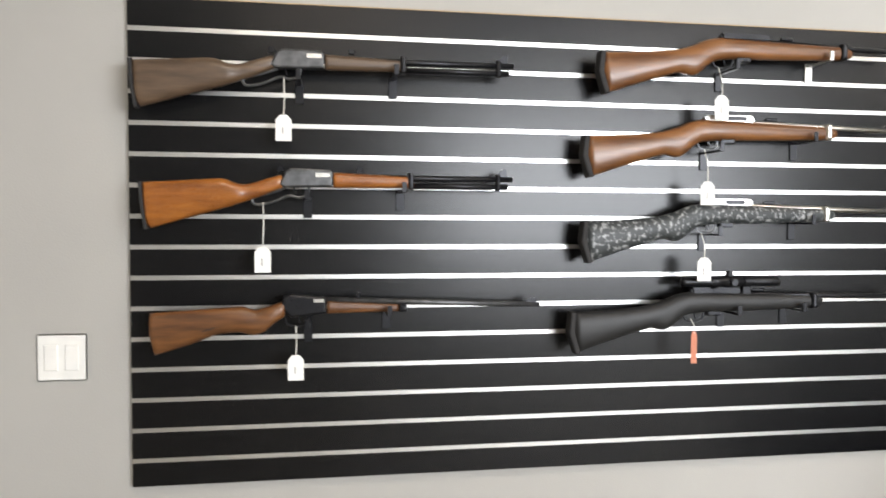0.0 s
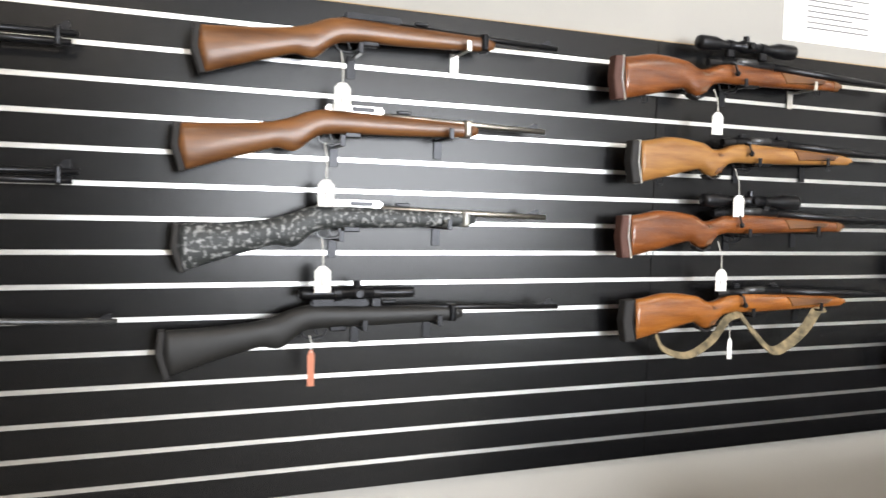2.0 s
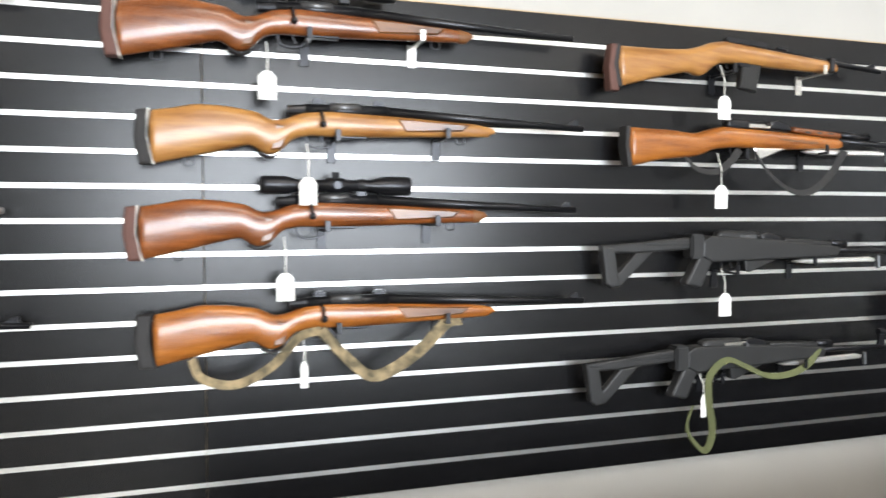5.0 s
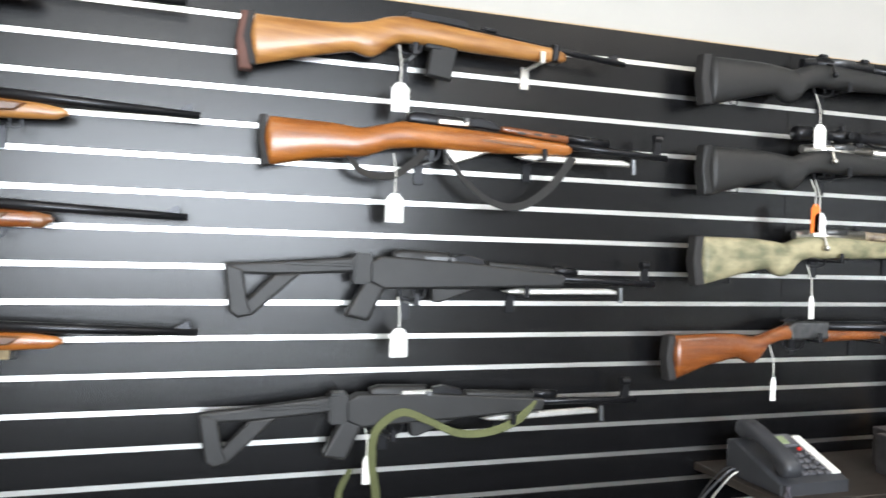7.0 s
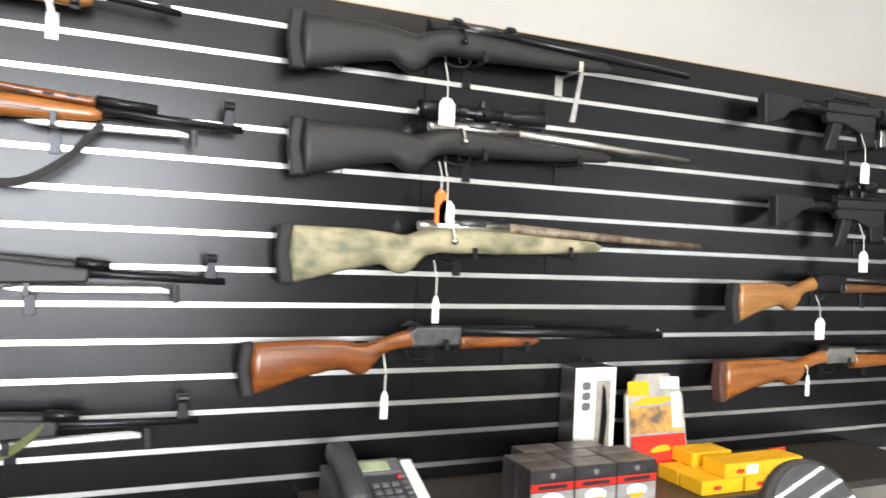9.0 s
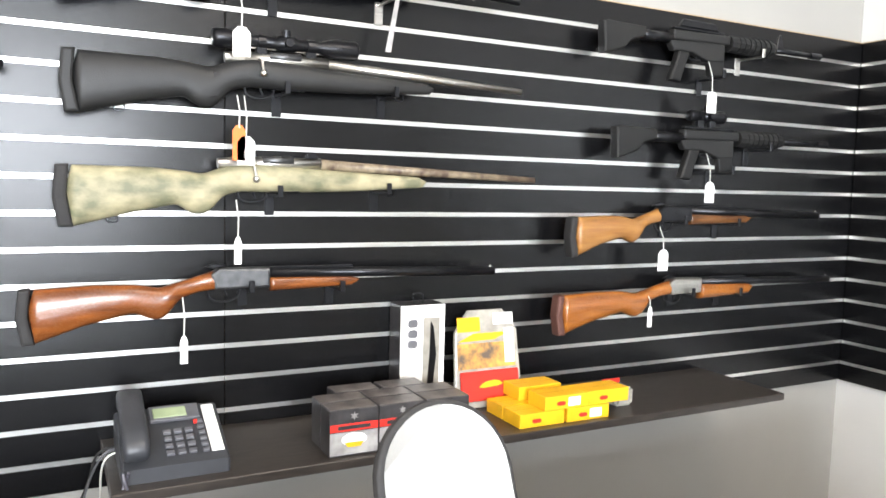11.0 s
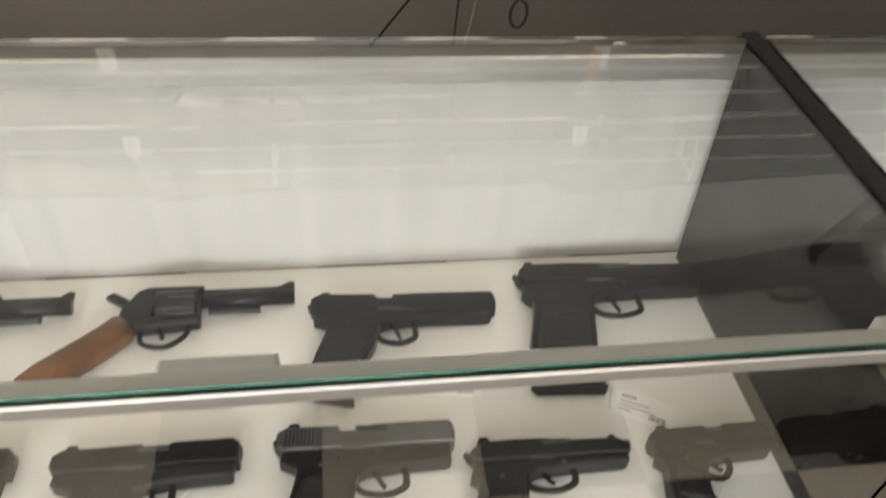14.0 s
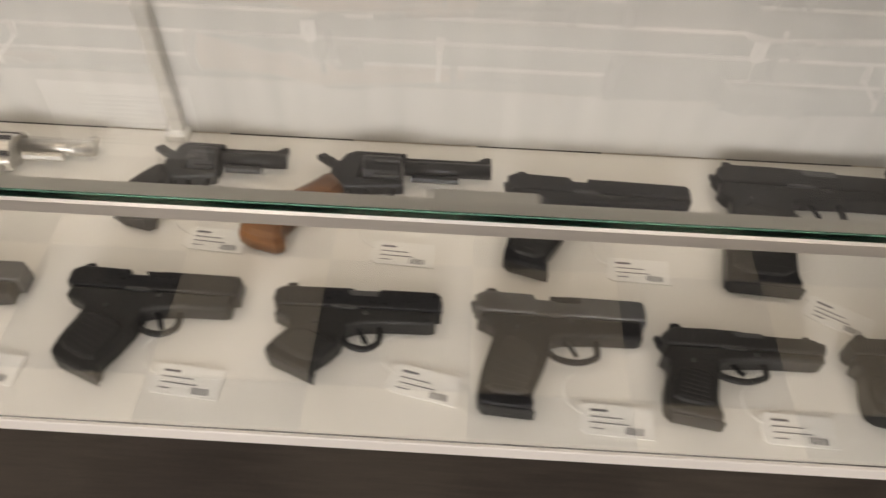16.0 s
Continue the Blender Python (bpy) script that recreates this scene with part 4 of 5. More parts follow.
cable([(4.66, -0.12, 0.87), (4.605, -0.12, 0.86), (4.58, -0.06, 0.76), (4.5, -0.03, 0.58), (4.36, -0.02, 0.38), (4.24, -0.02, 0.2), (4.2, -0.03, 0.0)], 0.0028, RUBBER, "black cable running down the grey wall from the phone")
cable([(4.66, -0.13, 0.87), (4.61, -0.13, 0.855), (4.575, -0.05, 0.72), (4.555, -0.03, 0.5), (4.55, -0.02, 0.2), (4.55, -0.03, 0.0)], 0.0025, KEY_GREY, "dark grey cable hanging down the grey wall")
cable([(4.66, -0.14, 0.87), (4.615, -0.14, 0.85), (4.61, -0.06, 0.74), (4.61, -0.04, 0.62), (4.585, -0.03, 0.42), (4.55, -0.02, 0.2), (4.57, -0.03, 0.0)], 0.0022, STRING, "white cable hanging down the grey wall")


def shell_box(x, y, z=0.85):
    b = thing("cartridge_box", pose(x, y, z), "dark grey ammunition box with red band, on black shelf", "box", "dark ammunition boxes")
    part("carton", box_bm(0, 0.108, 0, 0.06, 0, 0.1, 0.0015), CARD_BLACK, b)
    part("lower_panel", box_bm(0.001, 0.107, -0.0008, 0.0, 0.004, 0.052), CARD_GREY, b)
    part("red_band", box_bm(0.001, 0.107, -0.0011, -0.0002, 0.054, 0.07), RED, b)
    part("lettering_bar", box_bm(0.018, 0.09, -0.0016, -0.0012, 0.058, 0.066), CARD_BLACK, b)
    part("badge", plate_bm([(0.054 + 0.028 * math.cos(a), 0.036 + 0.014 * math.sin(a)) for a in [k * math.pi / 10 for k in range(20)]], 0.0008, y=-0.0014), PAPER, b)
    part("gold_mark", plate_bm([(0.04, 0.02), (0.068, 0.02), (0.075, 0.03), (0.032, 0.03)], 0.0008, y=-0.002), YELLOW, b)
    part("top_print", box_bm(0.002, 0.106, 0.002, 0.058, 0.1, 0.1007), CARD_TOP, b)
    part("star_mark", plate_bm([(0.054 + (0.009 if k % 2 else 0.004) * math.cos(k * math.pi / 6), 0.085 + (0.009 if k % 2 else 0.004) * math.sin(k * math.pi / 6)) for k in range(12)], 0.0008, y=-0.0006), CARD_GREY, b)
    return b


first = shell_box(5.03, -0.306)
for i, (bx, by) in enumerate(((5.14, -0.306), (5.25, -0.306), (5.03, -0.244), (5.14, -0.244), (5.25, -0.244), (5.085, -0.182), (5.2, -0.182))):
    copy_thing(first, pose(bx, by, 0.85, 0, 0, 0))


def yellow_box(x, y, z, turn=0.0, sticker=False):
    b = thing("cartridge_carton", pose(x, y, z, 0, 0, turn), "yellow cartridge carton on black shelf", "box", "yellow ammunition boxes")
    part("carton", box_bm(0, 0.128, 0, 0.075, 0, 0.034, 0.0012), YELLOW, b)
    part("red_mark", plate_bm(soft([(0.035, 0.01), (0.06, 0.01), (0.06, 0.02), (0.035, 0.02)]), 0.0008, y=-0.0006), RED, b)
    part("flap_line", box_bm(0.002, 0.126, 0.036, 0.0372, 0.034, 0.0345), mat("carton_fold", (0.5, 0.25, 0.01), 0.5), b)
    if sticker:
        part("price_sticker", box_bm(0.068, 0.104, -0.0008, 0, 0.006, 0.028), PAPER, b)
    return b


for x, y, z, tn, sti in ((5.5, -0.3, 0.85, 0, 0), (5.635, -0.302, 0.85, 0, 1), (5.5, -0.22, 0.85, 0, 0), (5.64, -0.222, 0.85, 0, 0), (5.57, -0.3, 0.8845, 0, 1), (5.7, -0.298, 0.8845, 0, 0), (5.56, -0.2, 0.8845, 0, 0)):
    yellow_box(x, y, z, tn, bool(sti))
bl = thing("clear_package", pose(5.83, -0.25, 0.85), "small clear plastic package beside the yellow cartons", "package")
part("blister", box_bm(0, 0.06, 0, 0.06, 0, 0.05, 0.008, 2), CLEAR_PLASTIC, bl)
part("red_card", box_bm(0.0, 0.06, 0.0605, 0.062, 0.0, 0.06), RED, bl)

kb = thing("knife_box", pose(5.29, -0.072, 0.85), "tall white and black knife box with window, standing on the shelf", "box")
part("carton", box_bm(0, 0.122, 0, 0.068, 0, 0.268, 0.001), CARD_BLACK, kb)
part("white_panel", box_bm(0.0, 0.062, -0.0012, -0.0001, 0, 0.268), PAPER, kb, "white front panel")
part("white_edge", box_bm(0.108, 0.122, -0.0012, -0.0001, 0, 0.268), PAPER, kb)
part("white_header", box_bm(0.0622, 0.1078, -0.0012, -0.0001, 0.235, 0.268), PAPER, kb)
part("window", box_bm(0.0622, 0.1078, -0.0008, -0.0002, 0.0, 0.2348), CLEAR_PLASTIC, kb)
part("knife", plate_bm([(0.075, 0.06), (0.09, 0.06), (0.098, 0.14), (0.09, 0.21), (0.082, 0.225), (0.08, 0.14)], 0.003, y=-0.003), BLUED, kb)
part("handle", plate_bm([(0.072, 0.02), (0.092, 0.02), (0.09, 0.06), (0.075, 0.06)], 0.004, y=-0.003), ORANGE_WOOD, kb)
for i, (w, h) in enumerate(((0.03, 0.016), (0.03, 0.016), (0.03, 0.016))):
    part("logo_bar", plate_bm(soft([(0.02, 0.16 + i * 0.026), (0.046, 0.16 + i * 0.026), (0.046, 0.18 + i * 0.026), (0.02, 0.18 + i * 0.026)]), 0.0006, y=-0.0016), INK, kb)
part("hanger", tube_bm(curve_pts([(0.05, 0.03, 0.268), (0.05, 0.04, 0.29), (0.075, 0.04, 0.29), (0.075, 0.03, 0.268)], 4), 0.002, 6), BLUED, kb)
rp = thing("accessory_blister_pack", pose(5.425, -0.115, 0.851, -9, 0, 0), "orange and red accessory kit in clear blister pack on shelf", "package")
part("blister", plate_bm(soft([(0, 0), (0.2, 0), (0.19, 0.25), (0.01, 0.25)]), 0.014, 0.004, 2), CLEAR_PLASTIC, rp)
part("picture_card", box_bm(0.012, 0.182, -0.0085, -0.0072, 0.1, 0.165), COLLAGE, rp)
part("red_case", box_bm(0.014, 0.186, -0.016, -0.0072, 0.018, 0.094, 0.003), RED, rp, "red plastic case")
part("gold_mark", plate_bm(soft([(0.06, 0.05), (0.14, 0.055), (0.12, 0.07), (0.08, 0.066)]), 0.001, y=-0.0168), YELLOW, rp)
part("orange_label", box_bm(0.014, 0.08, -0.0085, -0.0072, 0.195, 0.232), YELLOW, rp)
part("orange_strip", plate_bm([(0.014, 0.17), (0.12, 0.172), (0.17, 0.19), (0.06, 0.19)], 0.001, y=-0.008), YELLOW, rp)
part("price_label", box_bm(0.12, 0.18, -0.0085, -0.0072, 0.21, 0.24), PAPER, rp)
part("white_patch", box_bm(0.15, 0.18, -0.0095, -0.0086, 0.11, 0.2), PAPER, rp)

# ---- showcases ----
X, YB, YF, ZD, ZG = 4.69, -1.028, -1.428, 0.62, 0.924


def showcase(x0, x1, deck, label):
    c = thing("glass_showcase", pose(x0, 0, 0), label, "showcase", "showcases")
    w = x1 - x0
    part("base_cabinet", box_bm(0, w, YF + 0.004, YB + 0.02, 0, ZD - 0.0185, 0.003), BLACK_BASE, c, "dark base cabinet")
    part("deck", box_bm(0, w, YF, YB, ZD - 0.018, ZD, 0.001), deck, c)
    part("back_panel", box_bm(0, w, YB + 0.0005, YB + 0.012, ZD + 0.001, ZG - 0.047), BACK_PANEL, c, "pale grey-white back panel")
    part("back_rail", box_bm(0, w, YB - 0.01, YB + 0.014, ZG - 0.046, ZG - 0.016, 0.002), ALUMINIUM, c, "pale metal back rail")
    part("front_rail", box_bm(0, w, YF - 0.002, YF + 0.016, ZG - 0.014, ZG - 0.0006, 0.002), ALUMINIUM, c, "satin metal front rail")
    for o in (part("top_glass", box_bm(0.001, w - 0.001, YF, YB - 0.004, ZG, ZG + 0.006), GLASS, c), part("front_glass", box_bm(0.001, w - 0.001, YF + 0.003, YF + 0.008, ZD + 0.001, ZG - 0.0145), GLASS, c)):
        o.visible_shadow = False
    part("glass_edge", box_bm(0.001, w - 0.001, YF - 0.0016, YF - 0.0002, ZG + 0.0004, ZG + 0.0058), GREEN_GLASS, c, "green cut edge of the glass")
    return c


case = showcase(2.4, X, MELAMINE, "long glass showcase with white deck holding handguns")
bm = box_bm(X - 2.4 - 0.008, X - 2.4 - 0.002, YF + 0.01, YB - 0.012, ZD + 0.001, ZG - 0.002)
for v in bm.verts:
    v.co.x -= 0.013 * (v.co.z > ZD + 0.1)
part("end_pane", bm, SMOKED, case, "dark reflecting end pane")
part("joint_strip", box_bm(X - 2.4 - 0.025, X - 2.4 - 0.007, YF + 0.017, YB - 0.004, ZG + 0.0065, ZG + 0.012, 0.002), RUBBER, case, "black joint strip")
for px in (3.815, 2.9):
    part("shelf_upright", box_bm(px - 2.4 - 0.009, px - 2.4 + 0.009, YB - 0.012, YB - 0.0005, ZD + 0.001, ZG - 0.048, 0.002), ALUMINIUM, case, "grey slotted metal upright")
    part("upright_foot", box_bm(px - 2.4 - 0.014, px - 2.4 + 0.014, YB - 0.022, YB - 0.0005, ZD + 0.0005, ZD + 0.012, 0.002), ALUMINIUM, case)
for px in (4.18, 4.64):
    part("glass_clip", box_bm(px - 2.4 - 0.035, px - 2.4 + 0.035, YF + 0.0165, YF + 0.03, ZG - 0.02, ZG - 0.006, 0.002), ALUMINIUM, case)
case2 = showcase(X + 0.002, 6.6, BLACK_BASE, "glass showcase with black deck of carded jewellery")
# jewellery cards on black stands
jc = None
for i in range(9):
    for j in range(4):
        x, y = X + 0.24 + i * 0.075, YF + 0.06 + j * 0.08
        if jc is None:
            jc = thing("jewellery_card", pose(x, y, ZD + 0.001, 0, 0, 0), "small white jewellery card on black stand", "card", "jewellery cards")
            part("stand", plate_bm([(0, 0), (0.06, 0), (0.06, 0.04)], 0.06, 0.002, 1), RUBBER, jc).matrix_local = Matrix.Translation((0.03, 0, 0)) @ Matrix.Rotation(radians(90), 4, "Z")
            cd = part("card", box_bm(0.004, 0.056, 0.004, 0.066, -0.001, 0.001), PAPER, jc)
            cd.matrix_local = Matrix.Translation((0, 0, 0.003)) @ Matrix.Rotation(math.atan2(0.04, 0.06), 4, "X")
            for ex in (0.02, 0.04):
                e = part("earring", lathe_bm([(0, 0.002), (0.004, 0.006), (0.008, 0.002)], 8), STAINLESS, jc)
                e.location = (ex - 0.004, 0.035, 0.03)
        else:
            copy_thing(jc, pose(x, y, ZD + 0.001, 0, 0, 0))


# counter mirror
mr = thing("counter_mirror", pose(4.86, -1.18, ZG + 0.0065), "arched black-framed swivel mirror on showcase top", "mirror")
part("foot", lathe_bm([(0, 0.001), (0.0, 0.062), (0.006, 0.062), (0.012, 0.04), (0.016, 0.018)], 28), RUBBER, mr).matrix_local = Matrix.Rotation(radians(-90), 4, "Y")
part("stem", tube_bm([(0, 0, 0.015), (0, 0, 0.05)], 0.008, 10), RUBBER, mr)
arch = lambda w, h, r: [(-w, 0), (w, 0)] + [(w * math.cos(a), h - w + w * math.sin(a)) for a in [k * math.pi / 16 for k in range(17)]]
HEAD = Matrix.Translation((0.015, -0.018, 0.012)) @ Matrix.Rotation(radians(3), 4, "Z") @ Matrix.Rotation(radians(-22), 4, "X")
part("frame", plate_bm(arch(0.077, 0.285, 0), 0.014, 0.004, 2), RUBBER, mr, "black frame").matrix_local = HEAD
part("glass", plate_bm([(x, z + 0.006) for x, z in arch(0.07, 0.273, 0)], 0.001, y=-0.0085), MIRROR, mr, "silvered mirror glass").matrix_local = HEAD


# ---- handguns on the deck ----
def laid(name, x, y, turn, label):
    return thing(name, Matrix.Translation((x, y + 0.004, ZD + 0.0165)) @ Matrix.Rotation(radians(turn), 4, "Z") @ Matrix.Rotation(radians(-90), 4, "X"), label, "handgun", "handguns in the showcase")


def revolver(x, y, length, drop, label, top, rake=-0.04, turn=0.0, grip=None):
    """A revolver lying on its side: its top edge along x, its grip towards the front."""
    g = laid("revolver", x, y, turn, label)
    L, d = length, drop

    def pl(name, pts, th, m, bev=0.004, lab=""):
        return part(name, plate_bm(pts, th, bev, 2), m, g, lab)

    part("barrel", tube_bm([(L * 0.45, 0, -0.014), (L, 0, -0.014)], 0.009, 14), top, g, smooth=True)
    pl("barrel_rib", [(L * 0.45, -0.006), (L * 0.45, 0.0), (L * 0.9, 0.0), (L * 0.97, 0.008), (L, 0.006), (L, -0.006)], 0.007, top, 0.001)
    part("ejector_rod", tube_bm([(L * 0.5, 0, -0.03), (L * 0.8, 0, -0.03)], 0.005, 8), top, g)
    cyl = part("cylinder", lathe_bm([(L * 0.2, 0.017), (L * 0.21, 0.0188), (L * 0.43, 0.0188), (L * 0.44, 0.017)], 18), top, g)
    cyl.location = (0, 0, -0.022)
    for k in range(6):
        part("flute", tube_bm([(L * 0.28, -0.0185 * math.cos(k * 1.047), -0.0185 * math.sin(k * 1.047)), (L * 0.43, -0.0185 * math.cos(k * 1.047), -0.0185 * math.sin(k * 1.047))], 0.003, 6), RUBBER, cyl)
    pl("frame", [(L * 0.08, -0.002), (L * 0.14, 0.004), (L * 0.46, 0.003), (L * 0.47, -0.004), (L * 0.2, -0.006), (L * 0.18, -0.04), (L * 0.46, -0.04), (L * 0.46, -0.05), (L * 0.12, -0.056), (0.0, -0.05), (0.0, -0.03)], 0.018, top)
    pl("hammer", [(-0.02, -0.004), (-0.012, 0.002), (0.012, -0.014), (0.01, -0.026)], 0.008, top, 0.001)
    pl("grip", soft([(0.0, -0.034), (L * 0.1, -0.054), (L * 0.06, -0.066), (rake + 0.05, -d + 0.036), (rake + 0.056, -d), (rake + 0.004, -d + 0.012), (rake + 0.002, -d + 0.034), (-0.022, -0.058)]), 0.03, grip or WALNUT, 0.009)
    loop = curve_pts([(L * 0.12, 0, -0.052), (L * 0.15, 0, -0.072), (L * 0.28, 0, -0.078), (L * 0.38, 0, -0.064), (L * 0.4, 0, -0.048)], 5)
    part("trigger_guard", tube_bm(loop, 0.003, 8), top, g)
    part("trigger", tube_bm([(L * 0.22, 0, -0.05), (L * 0.26, 0, -0.066)], 0.0026, 6), BLUED, g)
    return g


def pistol(x, y, L, hs, hm, back, heel, toe, front, guard_end, label, top, lower, panel=None, style="square", turn=0.0):
    """A pistol lying on its side. hs: height of the slide, hm: of slide and frame at the muzzle; back, heel, toe, front: corners of the grip."""
    g = laid("pistol", x, y, turn, label)
    gx, gz = guard_end
    if style == "round":
        slide = [(0.004, -0.008), (0.014, -0.001), (L * 0.3, 0), (L * 0.5, -0.001), (L * 0.52, -0.004), (L - 0.012, -0.005), (L - 0.002, -0.01), (L, -hs * 0.6), (L - 0.004, -hs), (0.006, -hs), (0, -hs * 0.6)]
    elif style == "open":
        slide = [(0, -0.006), (0.01, 0), (L * 0.34, -0.001), (L * 0.36, -0.007), (L * 0.52, -0.007), (L * 0.54, -0.001), (L - 0.004, -0.001), (L, -0.006), (L, -hs), (0.008, -hs), (0, -hs * 0.8)]
    else:
        slide = [(0.001, -0.006), (0.009, -0.001), (L * 0.47, 0), (L * 0.48, -0.0025), (L * 0.62, -0.0025), (L * 0.63, 0), (L - 0.006, 0), (L, -0.005), (L, -hs), (0.004, -hs), (0, -hs * 0.7)]
    sl = part("slide", plate_bm(slide, 0.024, 0.0035, 3), top, g)
    bx, bz = back
    frame = [(0.006, -hs + 0.0005), (L * 0.97, -hs + 0.0005), (L * 0.97, -hm + 0.002), (L * 0.94, -hm), (gx + 0.002, -hm - 0.001), (front[0] + 0.012, -hm - 0.004), (front[0] + 0.002, -hm - 0.008), front]
    mid = ((front[0] + toe[0]) / 2 - 0.003, (front[1] + toe[1]) / 2)
    frame += [mid, (toe[0] - 0.002, toe[1] + 0.016), (toe[0] + 0.001, toe[1] + 0.004), (toe[0] - 0.004, toe[1] - 0.001), (heel[0] + 0.005, heel[1] - 0.002), (heel[0] - 0.001, heel[1] + 0.004)]
    swell = ((heel[0] * 0.55 + bx * 0.45) - 0.003, heel[1] * 0.55 + bz * 0.45)
    frame += [swell, (bx * 0.8 + heel[0] * 0.2, bz * 0.8 + heel[1] * 0.2), (bx, bz), (bx - 0.007, bz + 0.005), (0.001, -hs - 0.009)]
    part("frame", plate_bm(frame[:7] + soft(frame[7:])[1:-1], 0.022, 0.004, 3), lower, g)
    # side panels that follow the grip
    q = [(bx + 0.008, bz - 0.004), (front[0] - 0.006, front[1] - 0.002), (mid[0] - 0.004, mid[1]), (toe[0] - 0.006, toe[1] + 0.01), (heel[0] + 0.006, heel[1] + 0.009), (swell[0] + 0.006, swell[1])]
    pn = part("grip_panel", plate_bm(soft(q), 0.0285, 0.004, 3), panel or lower, g)
    for i in range(7):
        f = (i + 1) / 8
        ax, az = q[0][0] + (q[4][0] - q[0][0]) * f + 0.003, q[0][1] + (q[4][1] - q[0][1]) * f
        cx, cz = q[1][0] + (q[3][0] - q[1][0]) * f - 0.005, q[1][1] + (q[3][1] - q[1][1]) * f
        part("grip_ridge", tube_bm([(ax, -0.0142, az), (cx, -0.0142, cz)], 0.0004, 5), RUBBER, pn)
    part("magazine_base", plate_bm([(heel[0] + 0.004, heel[1] - 0.0015), (toe[0] - 0.001, toe[1] - 0.0005), (toe[0] + 0.001, toe[1] - 0.003), (heel[0] + 0.005, heel[1] - 0.0035)], 0.018, 0.002, 2), POLYMER, g)
    fx, fz = front[0] - 0.002, front[1] + 0.008
    loop = curve_pts([(fx, 0, fz), (fx + (gx - fx) * 0.2, 0, gz + 0.003), (fx + (gx - fx) * 0.6, 0, gz), (gx - 0.003, 0, gz + 0.006), (gx, 0, gz + 0.014), (gx - 0.002, 0, -hm + 0.001)], 5)
    part("trigger_guard", tube_bm(loop, 0.0034, 8), lower, g)
    tx = fx + (gx - fx) * 0.42
    part("trigger", tube_bm(curve_pts([(tx - 0.003, 0, -hm), (tx + 0.003, 0, -hm - 0.01), (tx + 0.008, 0, gz + 0.007)], 4), 0.0026, 6), BLUED, g)
    part("rear_sight", plate_bm([(0.01, -0.001), (0.012, 0.0045), (0.02, 0.005), (0.024, -0.001)], 0.018, 0.001, 1), BLUED, g)
    part("front_sight", plate_bm([(L - 0.02, -0.006), (L - 0.016, 0.0035), (L - 0.01, 0.0035), (L - 0.008, -0.006)], 0.004, 0.0006, 1), BLUED, g)
    part("ejection_port", plate_bm([(L * 0.44, -0.004), (L * 0.62, -0.004), (L * 0.62, -hs * 0.42), (L * 0.46, -hs * 0.42)], 0.0246), GREY_STEEL if style != "open" else BLUED, sl)
    for i in range(8):
        part("serration", tube_bm([(L * 0.05 + i * 0.0036, -0.0119, -hs + 0.003), (L * 0.05 + i * 0.0036 + 0.001, -0.0119, -0.005)], 0.0008, 5), RUBBER, sl)
    part("slide_stop", plate_bm(soft([(L * 0.36, -hs + 0.002), (L * 0.5, -hs + 0.001), (L * 0.5, -hs - 0.003), (L * 0.36, -hs - 0.002)]), 0.0262), GREY_STEEL, g)
    for px, pz in ((L * 0.56, -hs - 0.006), (bx + 0.022, bz + 0.002)):
        part("pin", tube_bm([(px, -0.0125, pz), (px, -0.0108, pz)], 0.0022, 8), GREY_STEEL, g)
    part("muzzle", tube_bm([(L - 0.002, 0, -hs * 0.45), (L + 0.0015, 0, -hs * 0.45)], 0.0065, 12), GREY_STEEL, g)
    if style != "square":
        part("hammer", plate_bm([(-0.004, -hs * 0.4), (-0.001, -hs * 0.3), (0.004, -hs * 0.6), (0.003, -hs * 0.95), (-0.002, -hs * 0.75)], 0.007, 0.0012, 1), BLUED, g)
    return g


revolver(4.015, -1.08, 0.186, 0.146, "blued single-action revolver with brown wooden grip", BLUED, -0.088)
revolver(3.822, -1.08, 0.138, 0.122, "short black revolver with rubber grip", POLY_GREY, -0.042, 0, RUBBER)
revolver(3.575, -1.076, 0.155, 0.138, "silver stainless revolver with rubber grip", STAINLESS, -0.05, 0, RUBBER)
pistol(4.22, -1.102, 0.208, 0.024, 0.036, (0.02, -0.042), (-0.001, -0.124), (0.046, -0.135), (0.074, -0.062), (0.115, -0.066), "dark grey government-style pistol", BLUED, BLUED, POLYMER, "open", -2)
pistol(4.462, -1.068, 0.225, 0.03, 0.046, (0.014, -0.056), (-0.008, -0.17), (0.07, -0.173), (0.082, -0.07), (0.14, -0.078), "large black pistol with brown-edged grip", BLUED, BLUED, POLYMER, "round", -2)
pistol(3.775, -1.266, 0.175, 0.026, 0.043, (0.028, -0.05), (0.016, -0.106), (0.066, -0.124), (0.085, -0.066), (0.122, -0.07), "black pistol with small red mark", BLUED, POLYMER, None, "open", -1)
pistol(3.56, -1.266, 0.168, 0.025, 0.042, (0.026, -0.05), (0.012, -0.106), (0.06, -0.12), (0.08, -0.066), (0.118, -0.068), "compact black pistol with steel slide", GREY_STEEL, POLYMER)
pistol(3.985, -1.277, 0.168, 0.024, 0.039, (0.024, -0.045), (0.003, -0.08), (0.052, -0.1), (0.076, -0.062), (0.11, -0.065), "compact black polymer pistol", BLUED, POLYMER)
pistol(4.187, -1.27, 0.17, 0.026, 0.046, (0.02, -0.045), (0.006, -0.126), (0.058, -0.129), (0.074, -0.068), (0.121, -0.072), "black pistol with two-tone steel slide", GREY_STEEL, BLUED, POLYMER, "open", -1)
pistol(4.368, -1.301, 0.16, 0.022, 0.031, (0.006, -0.041), (-0.002, -0.092), (0.048, -0.099), (0.052, -0.05), (0.1, -0.052), "dark grey pocket pistol with chequered grip", POLY_GREY, POLY_GREY, POLYMER, "round", -1)
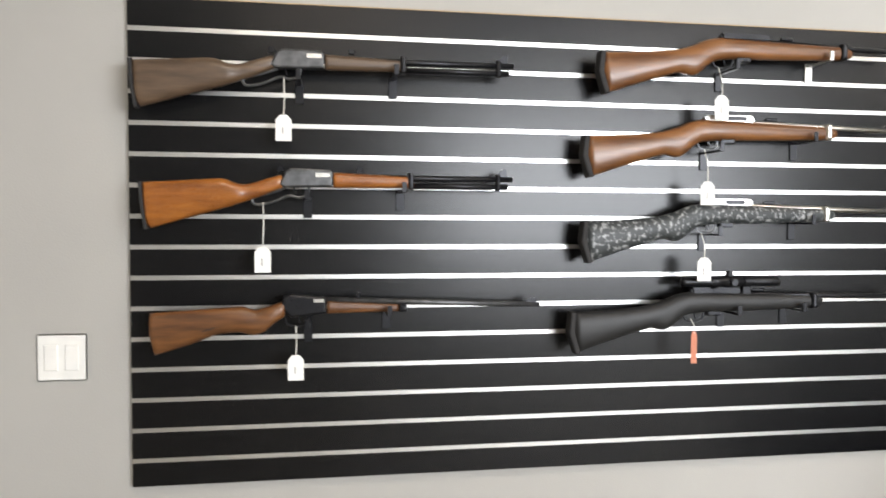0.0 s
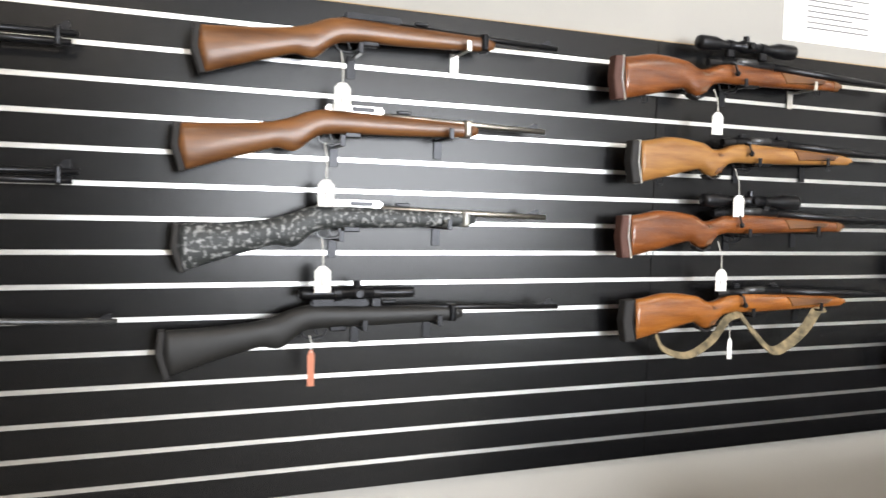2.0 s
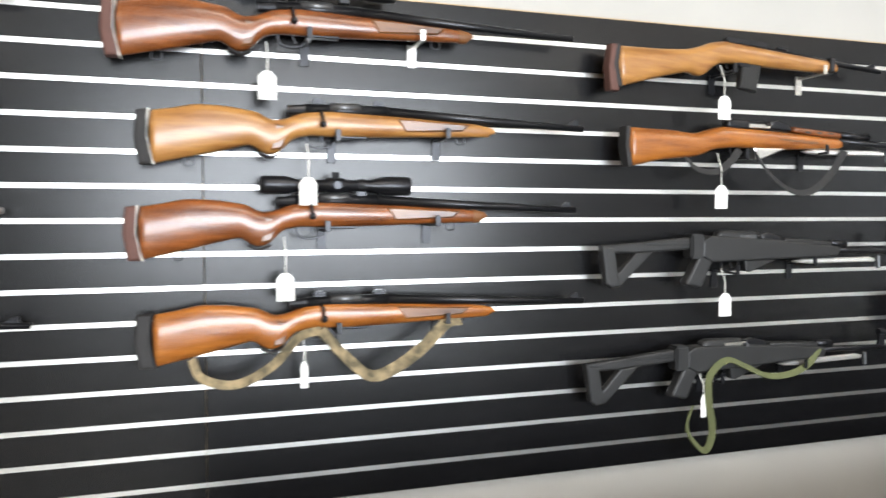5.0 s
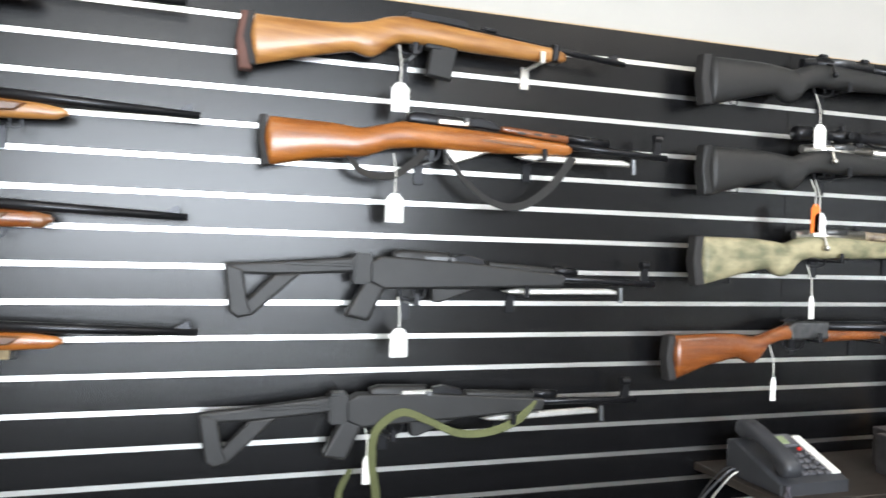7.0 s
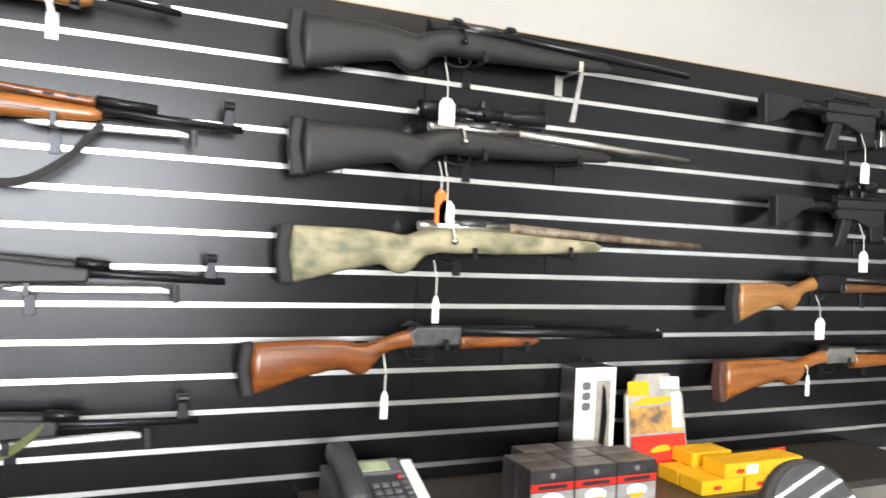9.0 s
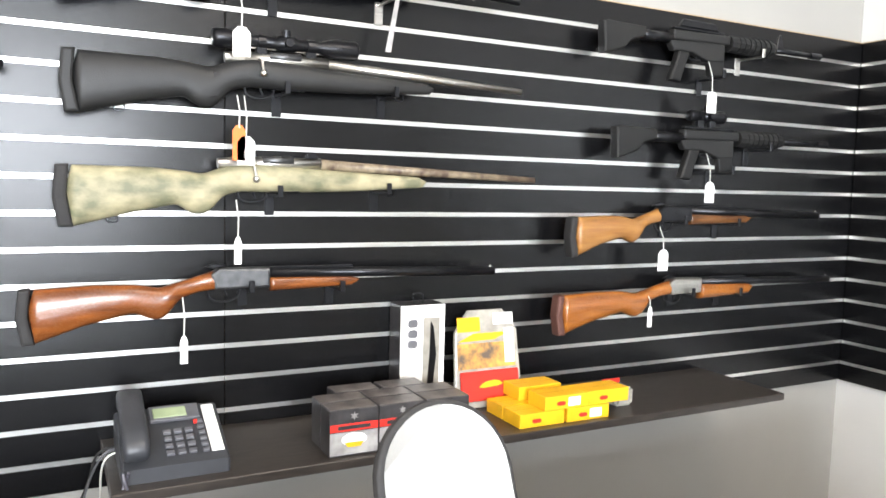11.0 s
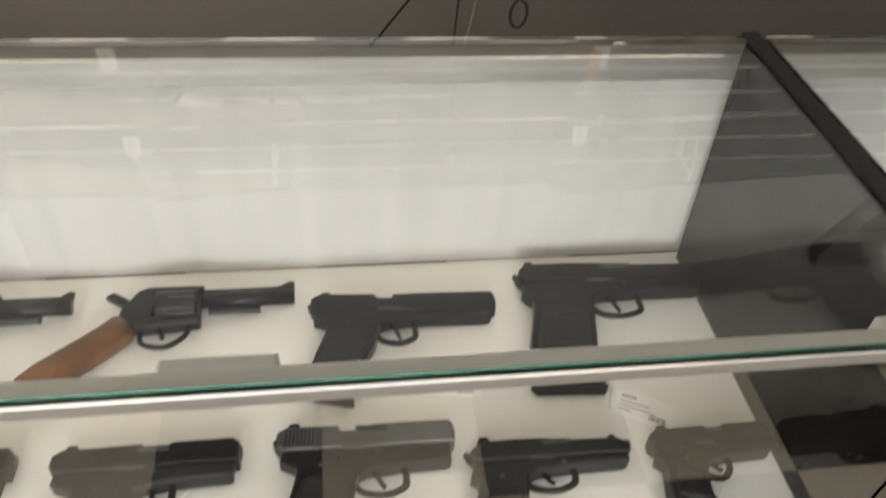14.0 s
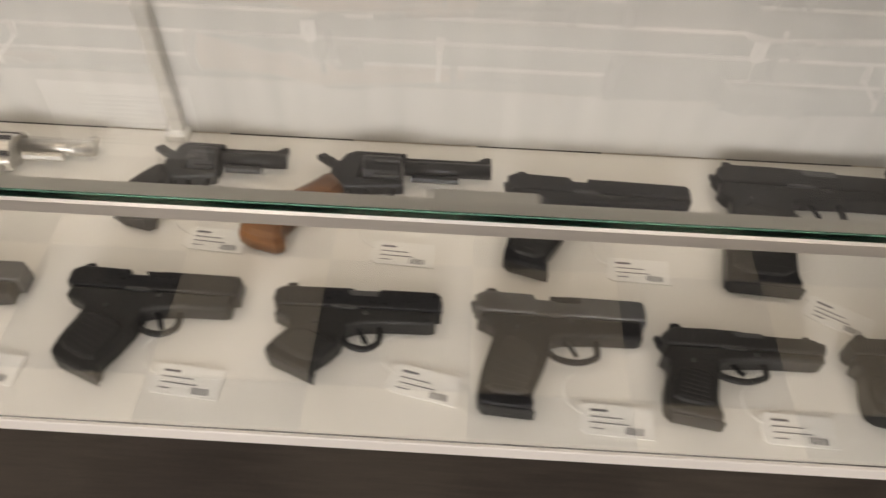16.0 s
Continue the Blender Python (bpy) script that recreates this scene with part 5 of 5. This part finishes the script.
pistol(4.549, -1.303, 0.125, 0.02, 0.032, (0.008, -0.036), (0.004, -0.082), (0.044, -0.09), (0.046, -0.048), (0.074, -0.053), "small black polymer pistol", POLYMER, POLYMER)


def deck_tag(x, y, turn):
    t = thing("price_tag", pose(x, y, ZD + 0.0008, 0, 0, turn), "white card price tag with small print lying on white deck", "tag", "price tags in the showcase")
    bm = plate_bm([(-0.034, -0.012), (-0.028, -0.016), (0.034, -0.016), (0.034, 0.016), (-0.028, 0.016), (-0.034, 0.012)], 0.0012)
    part("card", bm, PAPER, t).matrix_local = Matrix.Translation((0, 0, 0.0008)) @ Matrix.Rotation(radians(90), 4, "X")
    for i in range(4):
        part("print_line", box_bm(-0.024, -0.024 + (0.016, 0.03, 0.036, 0.012)[i], 0.009 - i * 0.006 - 0.0012, 0.009 - i * 0.006 + (0.0012 if i == 0 else -0.0002), 0.0015, 0.0018), INK, t)
    for i in range(7):
        part("barcode_bar", box_bm(0.008 + i * 0.0026, 0.0092 + i * 0.0026 + 0.0005 * (i % 2), -0.013, -0.006, 0.0015, 0.0018), INK, t)
    part("loop_string", tube_bm(curve_pts([(-0.032, 0.004, 0.002), (-0.045, 0.012, 0.004), (-0.05, 0.028, 0.008), (-0.042, 0.04, 0.01)], 5), 0.0008, 5), STRING, t)


for x, y, r in ((4.141, -1.364, -12), (4.322, -1.391, -3), (4.491, -1.39, -2), (4.65, -1.402, -2), (3.915, -1.375, -5), (3.72, -1.372, -4), (4.107, -1.204, -3), (4.363, -1.21, -2), (4.565, -1.258, -28), (3.9, -1.198, -4)):
    deck_tag(x, y, r)


# ---- ukuleles on the side wall ----
def ukulele(y, z, size, lean, m, label, head_m):
    u = thing("ukulele", Matrix.Translation((RIGHT - 0.075, y, z)) @ Matrix.Rotation(radians(-90), 4, "Z") @ Matrix.Rotation(radians(lean), 4, "Y"), label, "ukulele", "small guitars on the side wall")
    out = []
    for k in range(40):
        a = 2 * math.pi * k / 40
        w = 0.1 * (1 - 0.2 * math.sin(a)) * (1 - 0.16 * math.exp(-((math.sin(a) - 0.15) / 0.3) ** 2))
        out.append((size * w * math.cos(a), size * 0.15 * math.sin(a)))
    part("body", plate_bm(out, 0.055 * size, 0.006, 2), m, u, smooth=False)
    part("sound_hole", plate_bm([(size * 0.03 * math.cos(k * 0.52), size * (0.02 + 0.03 * math.sin(k * 0.52))) for k in range(12)], 0.002, y=-0.0285 * size), RUBBER, u)
    part("bridge", box_bm(-0.035 * size, 0.035 * size, -0.034 * size, -0.028 * size, -0.08 * size, -0.068 * size, 0.002), SPRUCE, u)
    part("neck", box_bm(-0.018 * size, 0.018 * size, -0.03 * size, -0.008 * size, 0.13 * size, 0.4 * size, 0.004, 2), BONE if head_m is BONE else SPRUCE, u)
    part("head", plate_bm([(-0.022 * size, 0.4 * size), (0.022 * size, 0.4 * size), (0.032 * size, 0.5 * size), (-0.032 * size, 0.5 * size)], 0.016 * size, 0.002, 1, -0.018 * size), head_m, u)
    for i in range(4):
        sx = (-1) ** i
        part("tuning_peg", tube_bm([(sx * 0.026 * size, -0.018 * size, (0.43 + 0.03 * (i // 2)) * size), (sx * 0.048 * size, -0.018 * size, (0.43 + 0.03 * (i // 2)) * size)], 0.006 * size, 8), ALUMINIUM, u)
    return u


ukulele(-4.06, 1.45, 0.95, 3, BLUE_PAINT, "sky blue ukulele hung on the side slat wall", PAPER)
ukulele(-3.73, 1.05, 1.0, -2, SPRUCE, "dark brown ukulele hung on the side slat wall", HONEY)
ukulele(-4.3, 0.95, 0.9, 2, YELLOW_PAINT, "amber yellow ukulele hung on the side slat wall", YELLOW_PAINT)
ukulele(-3.25, 1.0, 1.95, 4, SPLASH, "multicoloured electric guitar with pale neck on the side slat wall", BONE)
ukulele(-4.52, 1.2, 1.0, 0, ORANGE_WOOD, "orange-brown ukulele hung on the side slat wall", HONEY)

# ---- floor tiles ----
T = 0.305
tile_mesh = {}
far = {TILE_LIGHT.name: (bmesh.new(), TILE_LIGHT), TILE_DARK.name: (bmesh.new(), TILE_DARK)}
for i in range(29):
    for j in range(20):
        x, y = -1.59 + i * T, -0.001 - (j + 1) * T
        m = TILE_LIGHT if (i + j) % 2 else TILE_DARK
        if not (2.0 < x < 6.8 and -4.9 < y):
            if x + T > RIGHT or y < -6.0:
                continue
            fb = far[m.name][0]
            vs = [fb.verts.new((x + a, y + b, c)) for c in (-0.005, 0.0) for a, b in ((0.001, 0.001), (T - 0.001, 0.001), (T - 0.001, T - 0.001), (0.001, T - 0.001))]
            fb.faces.new(vs[4:])
            for k in range(4):
                fb.faces.new((vs[k], vs[(k + 1) % 4], vs[4 + (k + 1) % 4], vs[4 + k]))
            continue
        if m.name not in tile_mesh:
            o = obj("floor_tile", box_bm(0.001, T - 0.001, 0.001, T - 0.001, -0.005, 0.0, 0.001), m)
            tile_mesh[m.name] = o.data
        else:
            o = new("floor_tile", tile_mesh[m.name])
        o.location = (x, y, 0)
        o.parent = bpy.data.objects["floor"]
for fb, m in far.values():
    o = obj("far_floor_tiles", fb, m, bpy.data.objects["floor"])
    o["kind"] = "stuff"
